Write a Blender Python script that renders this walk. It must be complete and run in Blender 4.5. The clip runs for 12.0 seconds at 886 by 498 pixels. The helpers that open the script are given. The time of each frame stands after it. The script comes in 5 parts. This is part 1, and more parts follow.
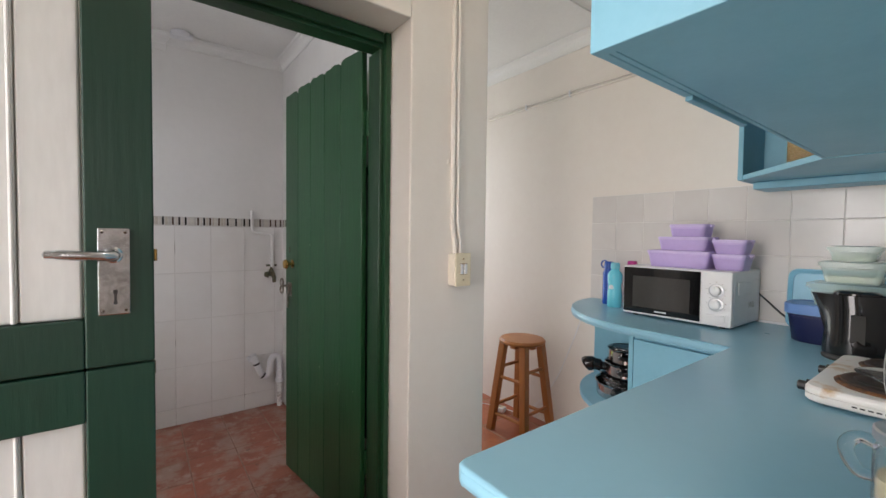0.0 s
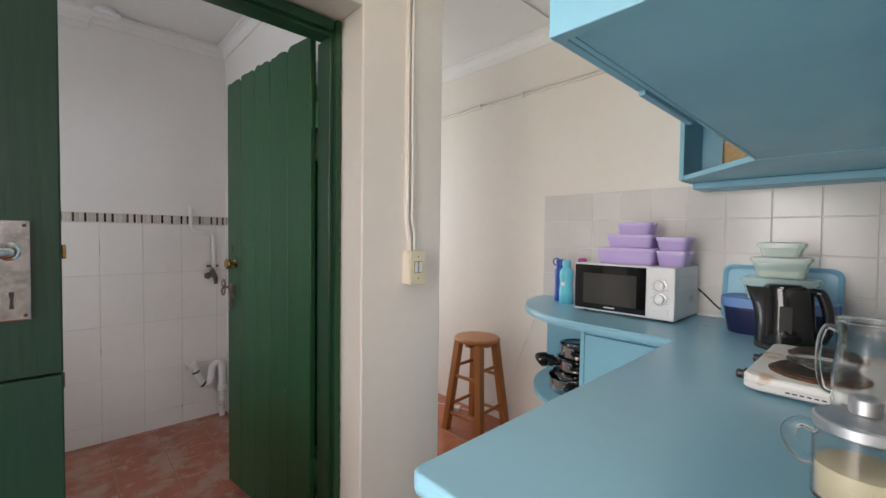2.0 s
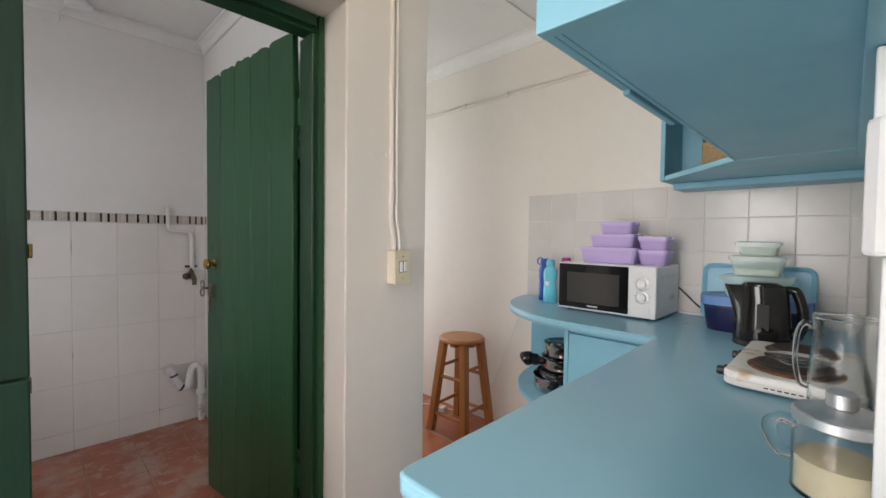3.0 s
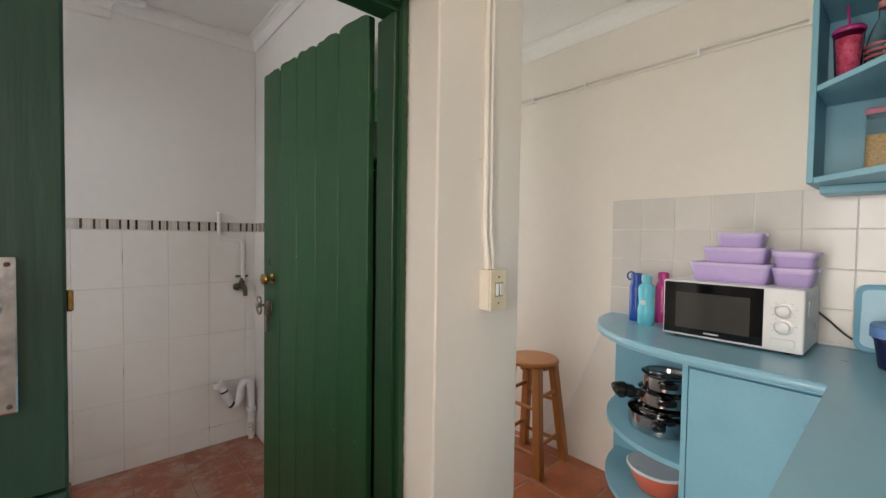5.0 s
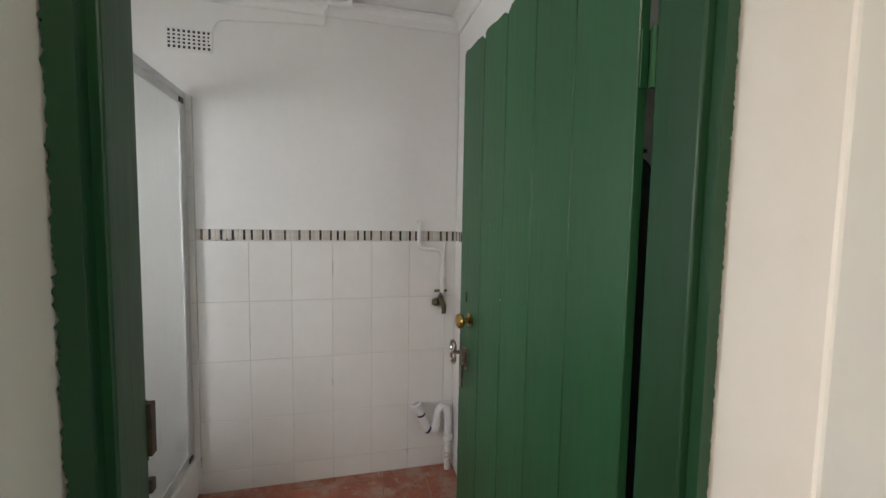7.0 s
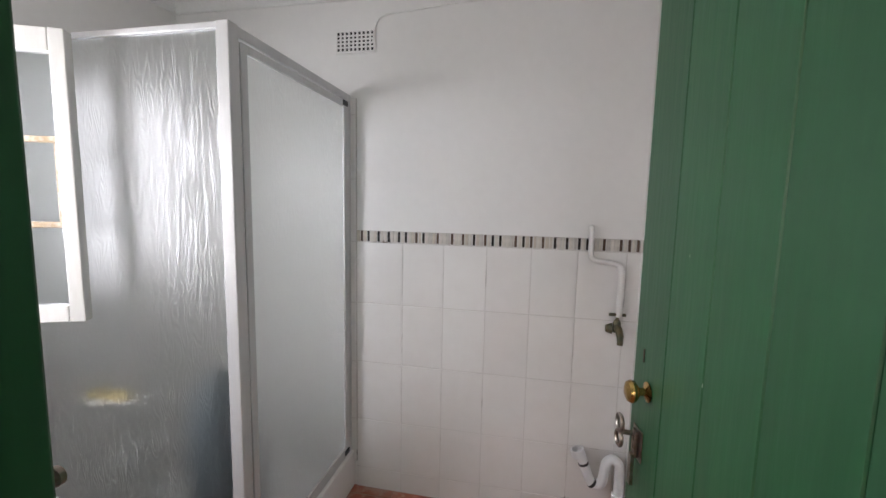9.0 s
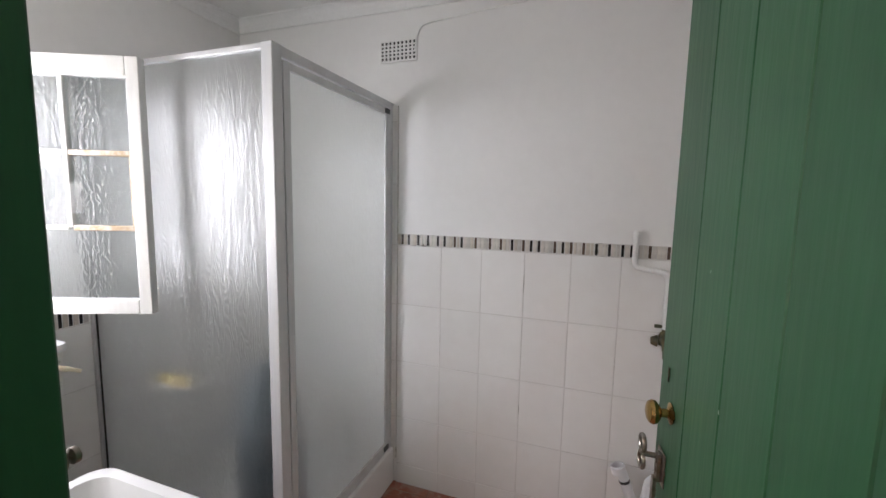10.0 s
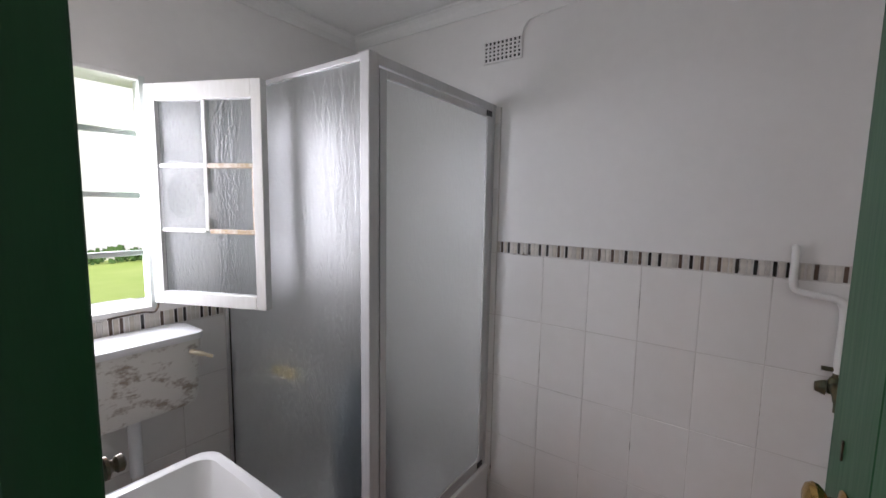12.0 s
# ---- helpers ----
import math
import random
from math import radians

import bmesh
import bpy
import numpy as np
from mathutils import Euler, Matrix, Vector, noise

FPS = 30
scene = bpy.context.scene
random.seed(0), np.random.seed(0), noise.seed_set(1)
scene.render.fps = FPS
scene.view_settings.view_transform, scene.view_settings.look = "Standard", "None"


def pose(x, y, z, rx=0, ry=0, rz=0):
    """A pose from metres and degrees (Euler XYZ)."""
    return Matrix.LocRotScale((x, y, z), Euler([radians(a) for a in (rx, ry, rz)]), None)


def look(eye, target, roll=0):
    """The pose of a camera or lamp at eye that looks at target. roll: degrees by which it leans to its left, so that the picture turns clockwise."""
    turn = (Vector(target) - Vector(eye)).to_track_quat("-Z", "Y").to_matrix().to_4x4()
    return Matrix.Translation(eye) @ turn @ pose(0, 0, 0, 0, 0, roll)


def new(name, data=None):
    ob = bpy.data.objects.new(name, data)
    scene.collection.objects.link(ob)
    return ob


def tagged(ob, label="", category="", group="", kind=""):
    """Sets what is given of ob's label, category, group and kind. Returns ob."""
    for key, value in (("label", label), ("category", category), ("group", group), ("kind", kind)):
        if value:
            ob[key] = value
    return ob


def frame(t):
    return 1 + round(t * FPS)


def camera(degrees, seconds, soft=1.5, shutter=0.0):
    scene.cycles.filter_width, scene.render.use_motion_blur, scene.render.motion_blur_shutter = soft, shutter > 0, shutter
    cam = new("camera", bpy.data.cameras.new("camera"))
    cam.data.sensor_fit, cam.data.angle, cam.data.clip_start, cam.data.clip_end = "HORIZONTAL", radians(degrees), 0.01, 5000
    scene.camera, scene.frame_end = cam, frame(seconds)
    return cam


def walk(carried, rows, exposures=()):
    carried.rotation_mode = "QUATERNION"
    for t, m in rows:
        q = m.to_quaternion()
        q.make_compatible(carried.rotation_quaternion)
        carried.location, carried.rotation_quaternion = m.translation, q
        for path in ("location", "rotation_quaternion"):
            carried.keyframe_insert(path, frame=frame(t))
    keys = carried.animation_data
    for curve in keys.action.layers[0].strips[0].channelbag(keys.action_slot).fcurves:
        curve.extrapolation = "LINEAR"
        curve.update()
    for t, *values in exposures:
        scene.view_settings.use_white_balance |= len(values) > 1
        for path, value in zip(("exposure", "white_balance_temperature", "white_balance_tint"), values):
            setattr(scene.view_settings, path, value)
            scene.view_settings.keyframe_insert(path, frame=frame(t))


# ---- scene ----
cam = camera(94.5, 12.0)
METRES, EYE, TILT, LEAN, TURN = 1.62, 1.256, 0.0, 0.0, -36.7
ROWS = [
    (0.0, 0.0, 0.0, 0.0, 0.02, -1.89, -0.71),
    (0.5, 0.0025, 0.0059, -0.0018, -2.07, -1.87, -0.71),
    (1.0, 0.0043, 0.0096, -0.0042, -3.62, -1.83, -0.74),
    (1.5, 0.004, 0.0173, -0.0058, -4.94, -1.81, -0.73),
    (2.0, 0.0013, 0.0232, -0.0066, -6.32, -1.8, -0.72),
    (2.5, 0.0011, 0.0262, -0.0073, -7.57, -1.78, -0.7),
    (4.3, -0.0363, 0.0824, -0.0137, -9.5, -1.71, -0.79),
    (4.5, -0.0538, 0.1148, -0.0144, -7.71, -1.74, -0.8),
    (5.0, -0.1172, 0.1999, 0.0202, -4.42, -1.74, -0.83),
    (5.5, -0.1439, 0.2582, 0.0614, -0.7, -2.2, -0.84),
    (6.0, -0.1595, 0.3332, 0.0606, 7.42, -2.69, -0.88),
    (6.5, -0.1857, 0.4384, 0.0666, 15.36, -3.55, -1.01),
    (7.0, -0.2172, 0.5369, 0.1042, 22.91, -4.21, -0.99),
    (9.0, -0.2734, 0.7473, 0.1472, 48.39, -6.33, -1.17),
    (9.5, -0.2442, 0.7658, 0.1544, 52.93, -6.37, -1.18),
    (10.0, -0.2332, 0.7889, 0.1604, 56.48, -6.43, -1.13),
    (10.5, -0.2219, 0.8078, 0.1678, 60.34, -6.31, -1.1),
    (11.0, -0.2331, 0.8226, 0.1678, 65.24, -6.36, -1.08),
    (11.5, -0.2555, 0.8376, 0.1653, 69.06, -6.39, -1.06),
    (12.0, -0.2663, 0.8516, 0.1651, 72.27, -6.09, -0.98),
]
walk(cam, [(t, pose(0, 0, EYE, TILT, LEAN, TURN) @ pose(METRES * x, METRES * y, METRES * z, 90 + pitch, roll, yaw)) for t, x, y, z, yaw, pitch, roll in ROWS], exposures=[
    (0.0, 0.03, 6380, 19), (2.7, 0.05, 6380, 18), (5.0, 0.05, 6800, 17), (6.0, 0.05, 6700, 16), (7.0, 0.31, 6550, 14), (7.5, 0.45, 6500, 15), (9.0, 0.50, 6350, 18), (9.5, 0.50, 6350, 18), (10.5, 0.38, 6350, 19), (11.2, 0.26, 6300, 20), (12.0, -0.10, 6200, 21)])

# ---- world, sun, large lights ----
world = bpy.data.worlds.new("sky")
scene.world = world
world.use_nodes = True
wn = world.node_tree.nodes
sky = wn.new("ShaderNodeTexSky")
sky.sky_type, sky.sun_disc = "NISHITA", False
sky.sun_elevation, sky.sun_rotation = radians(48), radians(110)
wn["Background"].inputs["Strength"].default_value = 0.12
world.node_tree.links.new(sky.outputs["Color"], wn["Background"].inputs["Color"])
sun = new("sun", bpy.data.lights.new("sun", "SUN"))
sun.data.energy, sun.data.angle, sun.data.color = 5.0, radians(3), (1.0, 0.96, 0.9)
sun.matrix_world = look((6, -2, 7), (0, 0, 0))


def area_light(name, eye, target, width, height, watts, colour):
    """An area lamp: daylight through a door or window, or added fill."""
    lamp = new(name, bpy.data.lights.new(name, "AREA"))
    lamp.data.shape, lamp.data.size, lamp.data.size_y = "RECTANGLE", width, height
    lamp.data.energy, lamp.data.color = watts, colour
    lamp.matrix_world = look(eye, target)
    return lamp


stable_light = area_light("daylight_stable_door", (-0.98, 0.58, 1.05), (2.0, 0.45, 0.45), 0.72, 1.8, 15.0, (1.0, 0.96, 0.90))
area_light("daylight_bathroom_window", (-1.53, 1.77, 1.55), (1.8, 2.40, 0.8), 0.45, 0.8, 16.0, (0.96, 0.98, 1.0))
area_light("daylight_passage", (1.67, 3.36, 1.3), (1.67, 0, 1.1), 0.8, 1.8, 14, (0.95, 0.98, 1.0))
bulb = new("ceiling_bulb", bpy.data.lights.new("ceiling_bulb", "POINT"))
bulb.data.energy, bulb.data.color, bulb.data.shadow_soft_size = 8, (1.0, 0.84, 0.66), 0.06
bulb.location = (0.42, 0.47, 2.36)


# Unseen fill lamp, added inside closed walls to brighten the north wall's end.
entrance_fill = area_light("fill_entrance", (-0.45, -0.80, 1.35), (1.0, 1.25, 1.0), 0.35, 1.1, 1.6, (1.0, 0.95, 0.88))
entrance_fill.data.spread = radians(62)
stable_light.data.spread = radians(115)


# ---- materials ----
def surface(name, colour, other=None, rough=0.5, metal=0.0, patch=3.0, grain=60.0, relief=0.1, spread=0.35, stretch=(1, 1, 1),
            per_object=0.0, depth=0.004, specular=0.5, centre=0.72, across=False):
    """A node material: two colours mixed by broad patches and a fine grain, with a bump; across: patches run on from piece to piece."""
    m = bpy.data.materials.new(name)
    m.use_nodes = True
    n, k = m.node_tree.nodes, m.node_tree.links
    b = n["Principled BSDF"]
    other = other or tuple(c * 0.86 for c in colour)
    place = n.new("ShaderNodeTexCoord")
    fit_ = n.new("ShaderNodeMapping")
    fit_.inputs["Scale"].default_value = stretch
    if across:
        k.new(n.new("ShaderNodeNewGeometry").outputs["Position"], fit_.inputs["Vector"])
    else:
        k.new(place.outputs["Object"], fit_.inputs["Vector"])
    broad, fine = n.new("ShaderNodeTexNoise"), n.new("ShaderNodeTexNoise")
    broad.inputs["Scale"].default_value, broad.inputs["Detail"].default_value = patch, 5
    fine.inputs["Scale"].default_value, fine.inputs["Detail"].default_value = grain, 4
    for t in (broad, fine):
        k.new(fit_.outputs["Vector"], t.inputs["Vector"])
    add = n.new("ShaderNodeMath")
    add.operation = "MULTIPLY_ADD"
    k.new(fine.outputs["Fac"], add.inputs[0])
    add.inputs[1].default_value = 0.45
    k.new(broad.outputs["Fac"], add.inputs[2])
    ramp = n.new("ShaderNodeMapRange")
    ramp.inputs["From Min"].default_value, ramp.inputs["From Max"].default_value = centre - spread / 2, centre + spread / 2
    k.new(add.outputs[0], ramp.inputs["Value"])
    mix = n.new("ShaderNodeMix")
    mix.data_type = "RGBA"
    mix.inputs["A"].default_value, mix.inputs["B"].default_value = (*colour, 1), (*other, 1)
    k.new(ramp.outputs[0], mix.inputs["Factor"])
    out = mix.outputs["Result"]
    if per_object:
        info, bright = n.new("ShaderNodeObjectInfo"), n.new("ShaderNodeMapRange")
        bright.inputs["To Min"].default_value, bright.inputs["To Max"].default_value = 1 - per_object, 1 + per_object
        k.new(info.outputs["Random"], bright.inputs["Value"])
        hsv = n.new("ShaderNodeHueSaturation")
        k.new(bright.outputs[0], hsv.inputs["Value"])
        k.new(out, hsv.inputs["Color"])
        out = hsv.outputs["Color"]
    k.new(out, b.inputs["Base Color"])
    b.inputs["Roughness"].default_value, b.inputs["Metallic"].default_value = rough, metal
    b.inputs["Specular IOR Level"].default_value = specular
    rr = n.new("ShaderNodeMapRange")
    rr.inputs["To Min"].default_value, rr.inputs["To Max"].default_value = max(0.02, rough - 0.08), min(1, rough + 0.1)
    k.new(broad.outputs["Fac"], rr.inputs["Value"])
    k.new(rr.outputs[0], b.inputs["Roughness"])
    if relief:
        bump = n.new("ShaderNodeBump")
        bump.inputs["Strength"].default_value, bump.inputs["Distance"].default_value = relief, depth
        k.new(add.outputs[0], bump.inputs["Height"])
        k.new(bump.outputs["Normal"], b.inputs["Normal"])
    return m


def glassy(name, colour, rough=0.02, relief=0.0, scale=60.0, stretch=(1, 1, 1), kind="NOISE", ior=1.45, depth=0.003, rings=55):
    """Clear, frosted or patterned glass, or clear plastic."""
    m = bpy.data.materials.new(name)
    m.use_nodes = True
    n, k = m.node_tree.nodes, m.node_tree.links
    b = n["Principled BSDF"]
    b.inputs["Base Color"].default_value = (*colour, 1)
    b.inputs["Transmission Weight"].default_value, b.inputs["Roughness"].default_value = 1.0, rough
    b.inputs["IOR"].default_value = ior
    if relief:
        place, fit_ = n.new("ShaderNodeTexCoord"), n.new("ShaderNodeMapping")
        fit_.inputs["Scale"].default_value = stretch
        k.new(place.outputs["Object"], fit_.inputs["Vector"])
        tex = n.new("ShaderNodeTexVoronoi" if kind == "VORONOI" else "ShaderNodeTexNoise")
        tex.inputs["Scale"].default_value = scale
        k.new(fit_.outputs["Vector"], tex.inputs["Vector"])
        height = tex.outputs["Distance"] if kind == "VORONOI" else tex.outputs["Fac"]
        if kind == "RINGS":
            tex.inputs["Detail"].default_value = 1
            ring = n.new("ShaderNodeMath")
            ring.operation = "MULTIPLY"
            ring.inputs[1].default_value = rings
            k.new(height, ring.inputs[0])
            wave = n.new("ShaderNodeMath")
            wave.operation = "SINE"
            k.new(ring.outputs[0], wave.inputs[0])
            height = wave.outputs[0]
        bump = n.new("ShaderNodeBump")
        bump.inputs["Strength"].default_value, bump.inputs["Distance"].default_value = relief, depth
        k.new(height, bump.inputs["Height"])
        k.new(bump.outputs["Normal"], b.inputs["Normal"])
    return m


plaster = surface("painted_plaster", (0.80, 0.76, 0.70), (0.75, 0.70, 0.635), 0.5, patch=1.6, grain=22, relief=0.45, spread=0.6, depth=0.006)
bath_plaster = surface("white_bathroom_plaster", (0.80, 0.79, 0.77), (0.74, 0.73, 0.71), 0.5, patch=1.6, grain=22, relief=0.35, spread=0.6, depth=0.006)
ceiling_paint = surface("ceiling_paint", (0.80, 0.80, 0.78), (0.74, 0.74, 0.72), 0.7, patch=1.2, relief=0.06)
white_gloss = surface("white_gloss_paint", (0.80, 0.80, 0.78), (0.72, 0.71, 0.68), 0.35, patch=9, grain=90, relief=0.15, stretch=(1, 1, 0.2))
green_paint = surface("green_gloss_paint", (0.011, 0.066, 0.023), (0.008, 0.047, 0.017), 0.40, patch=5, grain=70, relief=0.42, spread=0.4, stretch=(1, 1, 0.10), per_object=0.13)
# The frame's green, a third lighter to stand for light on the door.
lifted_green = surface("lifted_green_gloss_paint", (0.0148, 0.085, 0.031), (0.0112, 0.064, 0.0235), 0.36, patch=5, grain=70, relief=0.42, spread=0.4, stretch=(1, 1, 0.10), per_object=0.12)
board_paint = surface("grey_white_board_paint", (0.66, 0.66, 0.65), (0.58, 0.58, 0.57), 0.4, patch=9, grain=90, relief=0.15, stretch=(1, 1, 0.2))
stable_paint = surface("blue_green_gloss_paint", (0.0072, 0.040, 0.024), (0.0055, 0.031, 0.019), 0.38, patch=5, grain=70, relief=0.42, spread=0.4, stretch=(1, 1, 0.10), per_object=0.10)
bar_paint = surface("weathered_green_grey_paint", (0.30, 0.36, 0.31), (0.40, 0.42, 0.38), 0.5, patch=12, grain=90, relief=0.3)
jamb_paint = surface("pale_green_white_paint", (0.73, 0.77, 0.74), (0.62, 0.68, 0.64), 0.45, patch=9, grain=90, relief=0.2)
bare_wood = surface("bare_wood_chips", (0.33, 0.22, 0.12), (0.2, 0.12, 0.07), 0.7, relief=0.4)
blue_paint = surface("blue_gloss_paint", (0.245, 0.485, 0.61), (0.225, 0.46, 0.58), 0.30, patch=2.5, grain=40, relief=0.06, spread=0.6)
blue_edge = surface("blue_cabinet_paint", (0.215, 0.475, 0.60), (0.185, 0.43, 0.55), 0.42, patch=5, grain=80, relief=0.12, spread=0.5)
def worn_floor(name):
    """Old red floor tiles, rubbed to a greyish pink in blotches, with dark scuffs; the wear runs on from tile to tile."""
    m = surface(name, (0.36, 0.115, 0.062), (0.27, 0.080, 0.046), 0.42, patch=9, grain=60, relief=0.45, spread=0.5, per_object=0.12, across=True)
    n, k = m.node_tree.nodes, m.node_tree.links
    b = n["Principled BSDF"]
    out = b.inputs["Base Color"].links[0].from_socket
    spot = n.new("ShaderNodeNewGeometry").outputs["Position"]
    for scale, low, high, colour, most in ((5.5, 0.47, 0.60, (0.36, 0.245, 0.195), 0.85), (13.0, 0.55, 0.66, (0.42, 0.31, 0.25), 0.7), (21.0, 0.62, 0.70, (0.10, 0.065, 0.05), 0.7)):
        tex, cut, mix = n.new("ShaderNodeTexNoise"), n.new("ShaderNodeMapRange"), n.new("ShaderNodeMix")
        tex.inputs["Scale"].default_value, tex.inputs["Detail"].default_value, tex.inputs["Roughness"].default_value = scale, 7, 0.62
        cut.inputs["From Min"].default_value, cut.inputs["From Max"].default_value, cut.inputs["To Max"].default_value = low, high, most
        mix.data_type = "RGBA"
        mix.inputs["B"].default_value = (*colour, 1)
        k.new(spot, tex.inputs["Vector"])
        k.new(tex.outputs["Fac"], cut.inputs["Value"])
        k.new(cut.outputs[0], mix.inputs["Factor"])
        k.new(out, mix.inputs["A"])
        out = mix.outputs["Result"]
    k.new(out, b.inputs["Base Color"])
    return m


grout = surface("pale_grout", (0.80, 0.78, 0.75), (0.70, 0.68, 0.65), 0.9, patch=6, grain=120, relief=0.3)
bath_grout = surface("grimy_grout", (0.62, 0.60, 0.57), (0.16, 0.13, 0.10), 0.9, patch=4.5, grain=40, relief=0.2, spread=0.10, centre=0.86)
tile_white = surface("glazed_white_tile", (0.80, 0.79, 0.77), (0.76, 0.745, 0.72), 0.13, patch=2, grain=15, relief=0.06, per_object=0.025, depth=0.002, across=True)
kitchen_tile = surface("glazed_cream_tile", (0.68, 0.66, 0.63), (0.64, 0.615, 0.585), 0.19, patch=3, grain=18, relief=0.07, per_object=0.03, depth=0.002, across=True)
terracotta = surface("terracotta_floor_tile", (0.46, 0.150, 0.062), (0.31, 0.088, 0.038), 0.34, patch=7, grain=55, relief=0.3, spread=0.5, per_object=0.12, across=True)
worn_terracotta = worn_floor("worn_red_floor_tile")
pale_mortar = surface("pale_floor_mortar", (0.44, 0.31, 0.22), (0.30, 0.20, 0.14), 0.9, patch=8, grain=90, relief=0.4)
floor_grout = surface("floor_mortar", (0.34, 0.24, 0.19), (0.26, 0.14, 0.10), 0.9, patch=8, grain=90, relief=0.4)
aluminium = surface("pale_grey_anodised_frame", (0.60, 0.60, 0.60), (0.54, 0.54, 0.54), 0.42, 0.15, patch=8, grain=150, relief=0.05, stretch=(1, 1, 0.05))
chrome = surface("worn_chrome", (0.72, 0.76, 0.82), (0.42, 0.43, 0.45), 0.2, 1.0, patch=30, grain=140, relief=0.1, spread=0.3)
steel = surface("polished_steel", (0.47, 0.47, 0.47), (0.40, 0.40, 0.40), 0.07, 1.0, patch=10, grain=150, relief=0.03)
brushed_steel = surface("brushed_steel", (0.62, 0.63, 0.65), (0.52, 0.53, 0.55), 0.46, 1.0, patch=10, grain=150, relief=0.05)
brass = surface("old_brass", (0.55, 0.36, 0.12), (0.36, 0.22, 0.08), 0.25, 1.0, patch=25, grain=120, relief=0.1)
dull_brass = surface("tarnished_brass", (0.36, 0.26, 0.14), (0.20, 0.18, 0.13), 0.45, 0.9, patch=30, grain=120, relief=0.3)
dark_metal = surface("dark_iron", (0.06, 0.05, 0.045), (0.12, 0.08, 0.05), 0.5, 0.8, patch=30, grain=120, relief=0.3)
ceramic = surface("white_glazed_ceramic", (0.84, 0.84, 0.83), (0.80, 0.80, 0.79), 0.07, patch=4, grain=20, relief=0.0, spread=0.8)
old_cistern = surface("stained_cistern", (0.74, 0.73, 0.69), (0.36, 0.31, 0.26), 0.35, patch=11, grain=55, relief=0.15, spread=0.16, stretch=(1, 1, 1.8), centre=0.83)
white_plastic = surface("white_plastic", (0.80, 0.81, 0.82), (0.76, 0.77, 0.78), 0.32, patch=9, grain=90, relief=0.03)
cream_plastic = surface("aged_cream_plastic", (0.74, 0.68, 0.52), (0.66, 0.58, 0.40), 0.4, patch=14, grain=90, relief=0.05)
black_plastic = surface("black_gloss_plastic", (0.008, 0.008, 0.009), (0.012, 0.012, 0.012), 0.09, patch=9, grain=90, relief=0.02)
black_matt = surface("black_matt_plastic", (0.015, 0.015, 0.015), (0.028, 0.027, 0.026), 0.42, patch=9, grain=90, relief=0.05)
oven_glass = surface("dark_oven_glass", (0.006, 0.006, 0.007), (0.009, 0.009, 0.01), 0.05, patch=5, relief=0.0)
pine = surface("varnished_pine", (0.50, 0.20, 0.055), (0.37, 0.135, 0.037), 0.32, patch=5, grain=50, relief=0.12, spread=0.5, stretch=(1, 1, 0.12))
lilac = surface("lilac_plastic", (0.56, 0.44, 0.77), (0.51, 0.40, 0.72), 0.38, patch=9, relief=0.02)
lilac_lid = surface("pale_lilac_lid", (0.63, 0.53, 0.82), (0.58, 0.48, 0.77), 0.42, patch=9, relief=0.02)
navy = surface("navy_plastic", (0.014, 0.018, 0.08), (0.012, 0.015, 0.07), 0.3, patch=9, relief=0.02)
cobalt = surface("blue_lid_plastic", (0.15, 0.30, 0.63), (0.13, 0.27, 0.58), 0.35, patch=9, relief=0.02)
sky_plastic = surface("sky_blue_plastic", (0.26, 0.58, 0.76), (0.23, 0.54, 0.72), 0.3, patch=9, relief=0.02)
coral = surface("coral_plastic", (0.80, 0.17, 0.09), (0.74, 0.15, 0.08), 0.35, patch=9, relief=0.02)
pale_lid = surface("pale_plastic_lid", (0.68, 0.72, 0.74), (0.62, 0.66, 0.69), 0.3, patch=9, relief=0.02)
rust = surface("rusted_hotplate_rim", (0.26, 0.11, 0.035), (0.08, 0.045, 0.03), 0.8, patch=22, grain=90, relief=0.5)
hotplate_iron = surface("cast_iron_ring", (0.035, 0.026, 0.022), (0.075, 0.04, 0.025), 0.55, 0.3, patch=18, grain=90, relief=0.3)
rusty_enamel = surface("stained_white_enamel", (0.78, 0.76, 0.72), (0.50, 0.30, 0.12), 0.3, patch=9, grain=30, relief=0.05, spread=0.12, centre=0.90)
pasta = surface("dry_pasta", (0.88, 0.66, 0.36), (0.60, 0.38, 0.16), 0.5, patch=130, grain=240, relief=0.7, stretch=(1, 1, 2.5))
flour = surface("pale_flour", (0.74, 0.66, 0.46), (0.66, 0.57, 0.38), 0.8, patch=12, grain=90, relief=0.2)
mint = surface("mint_translucent_plastic", (0.70, 0.88, 0.82), (0.64, 0.84, 0.77), 0.2, patch=9, relief=0.02)
mint.node_tree.nodes["Principled BSDF"].inputs["Alpha"].default_value = 0.34
mint_lid = surface("mint_lid", (0.36, 0.66, 0.58), (0.32, 0.60, 0.53), 0.35, patch=9, relief=0.02)
clear = glassy("clear_glass", (0.97, 0.98, 0.98), 0.17, 0.05, 25, ior=1.25)
cut_glass = glassy("pressed_glass", (0.97, 0.98, 0.98), 0.10, 0.12, 60, kind="VORONOI", ior=1.25)
aqua = surface("aqua_bottle_plastic", (0.14, 0.60, 0.74), (0.12, 0.54, 0.68), 0.22, relief=0.02)
aqua_solid = surface("aqua_cap", (0.16, 0.56, 0.68), None, 0.35, relief=0.02)
pink = surface("magenta_bottle_plastic", (0.50, 0.04, 0.24), (0.44, 0.035, 0.2), 0.25, relief=0.02)
pink_clear = glassy("pink_clear_plastic", (0.95, 0.55, 0.66), 0.06, ior=1.12)
deep_blue = surface("blue_bottle_plastic", (0.02, 0.09, 0.42), None, 0.25, relief=0.02)
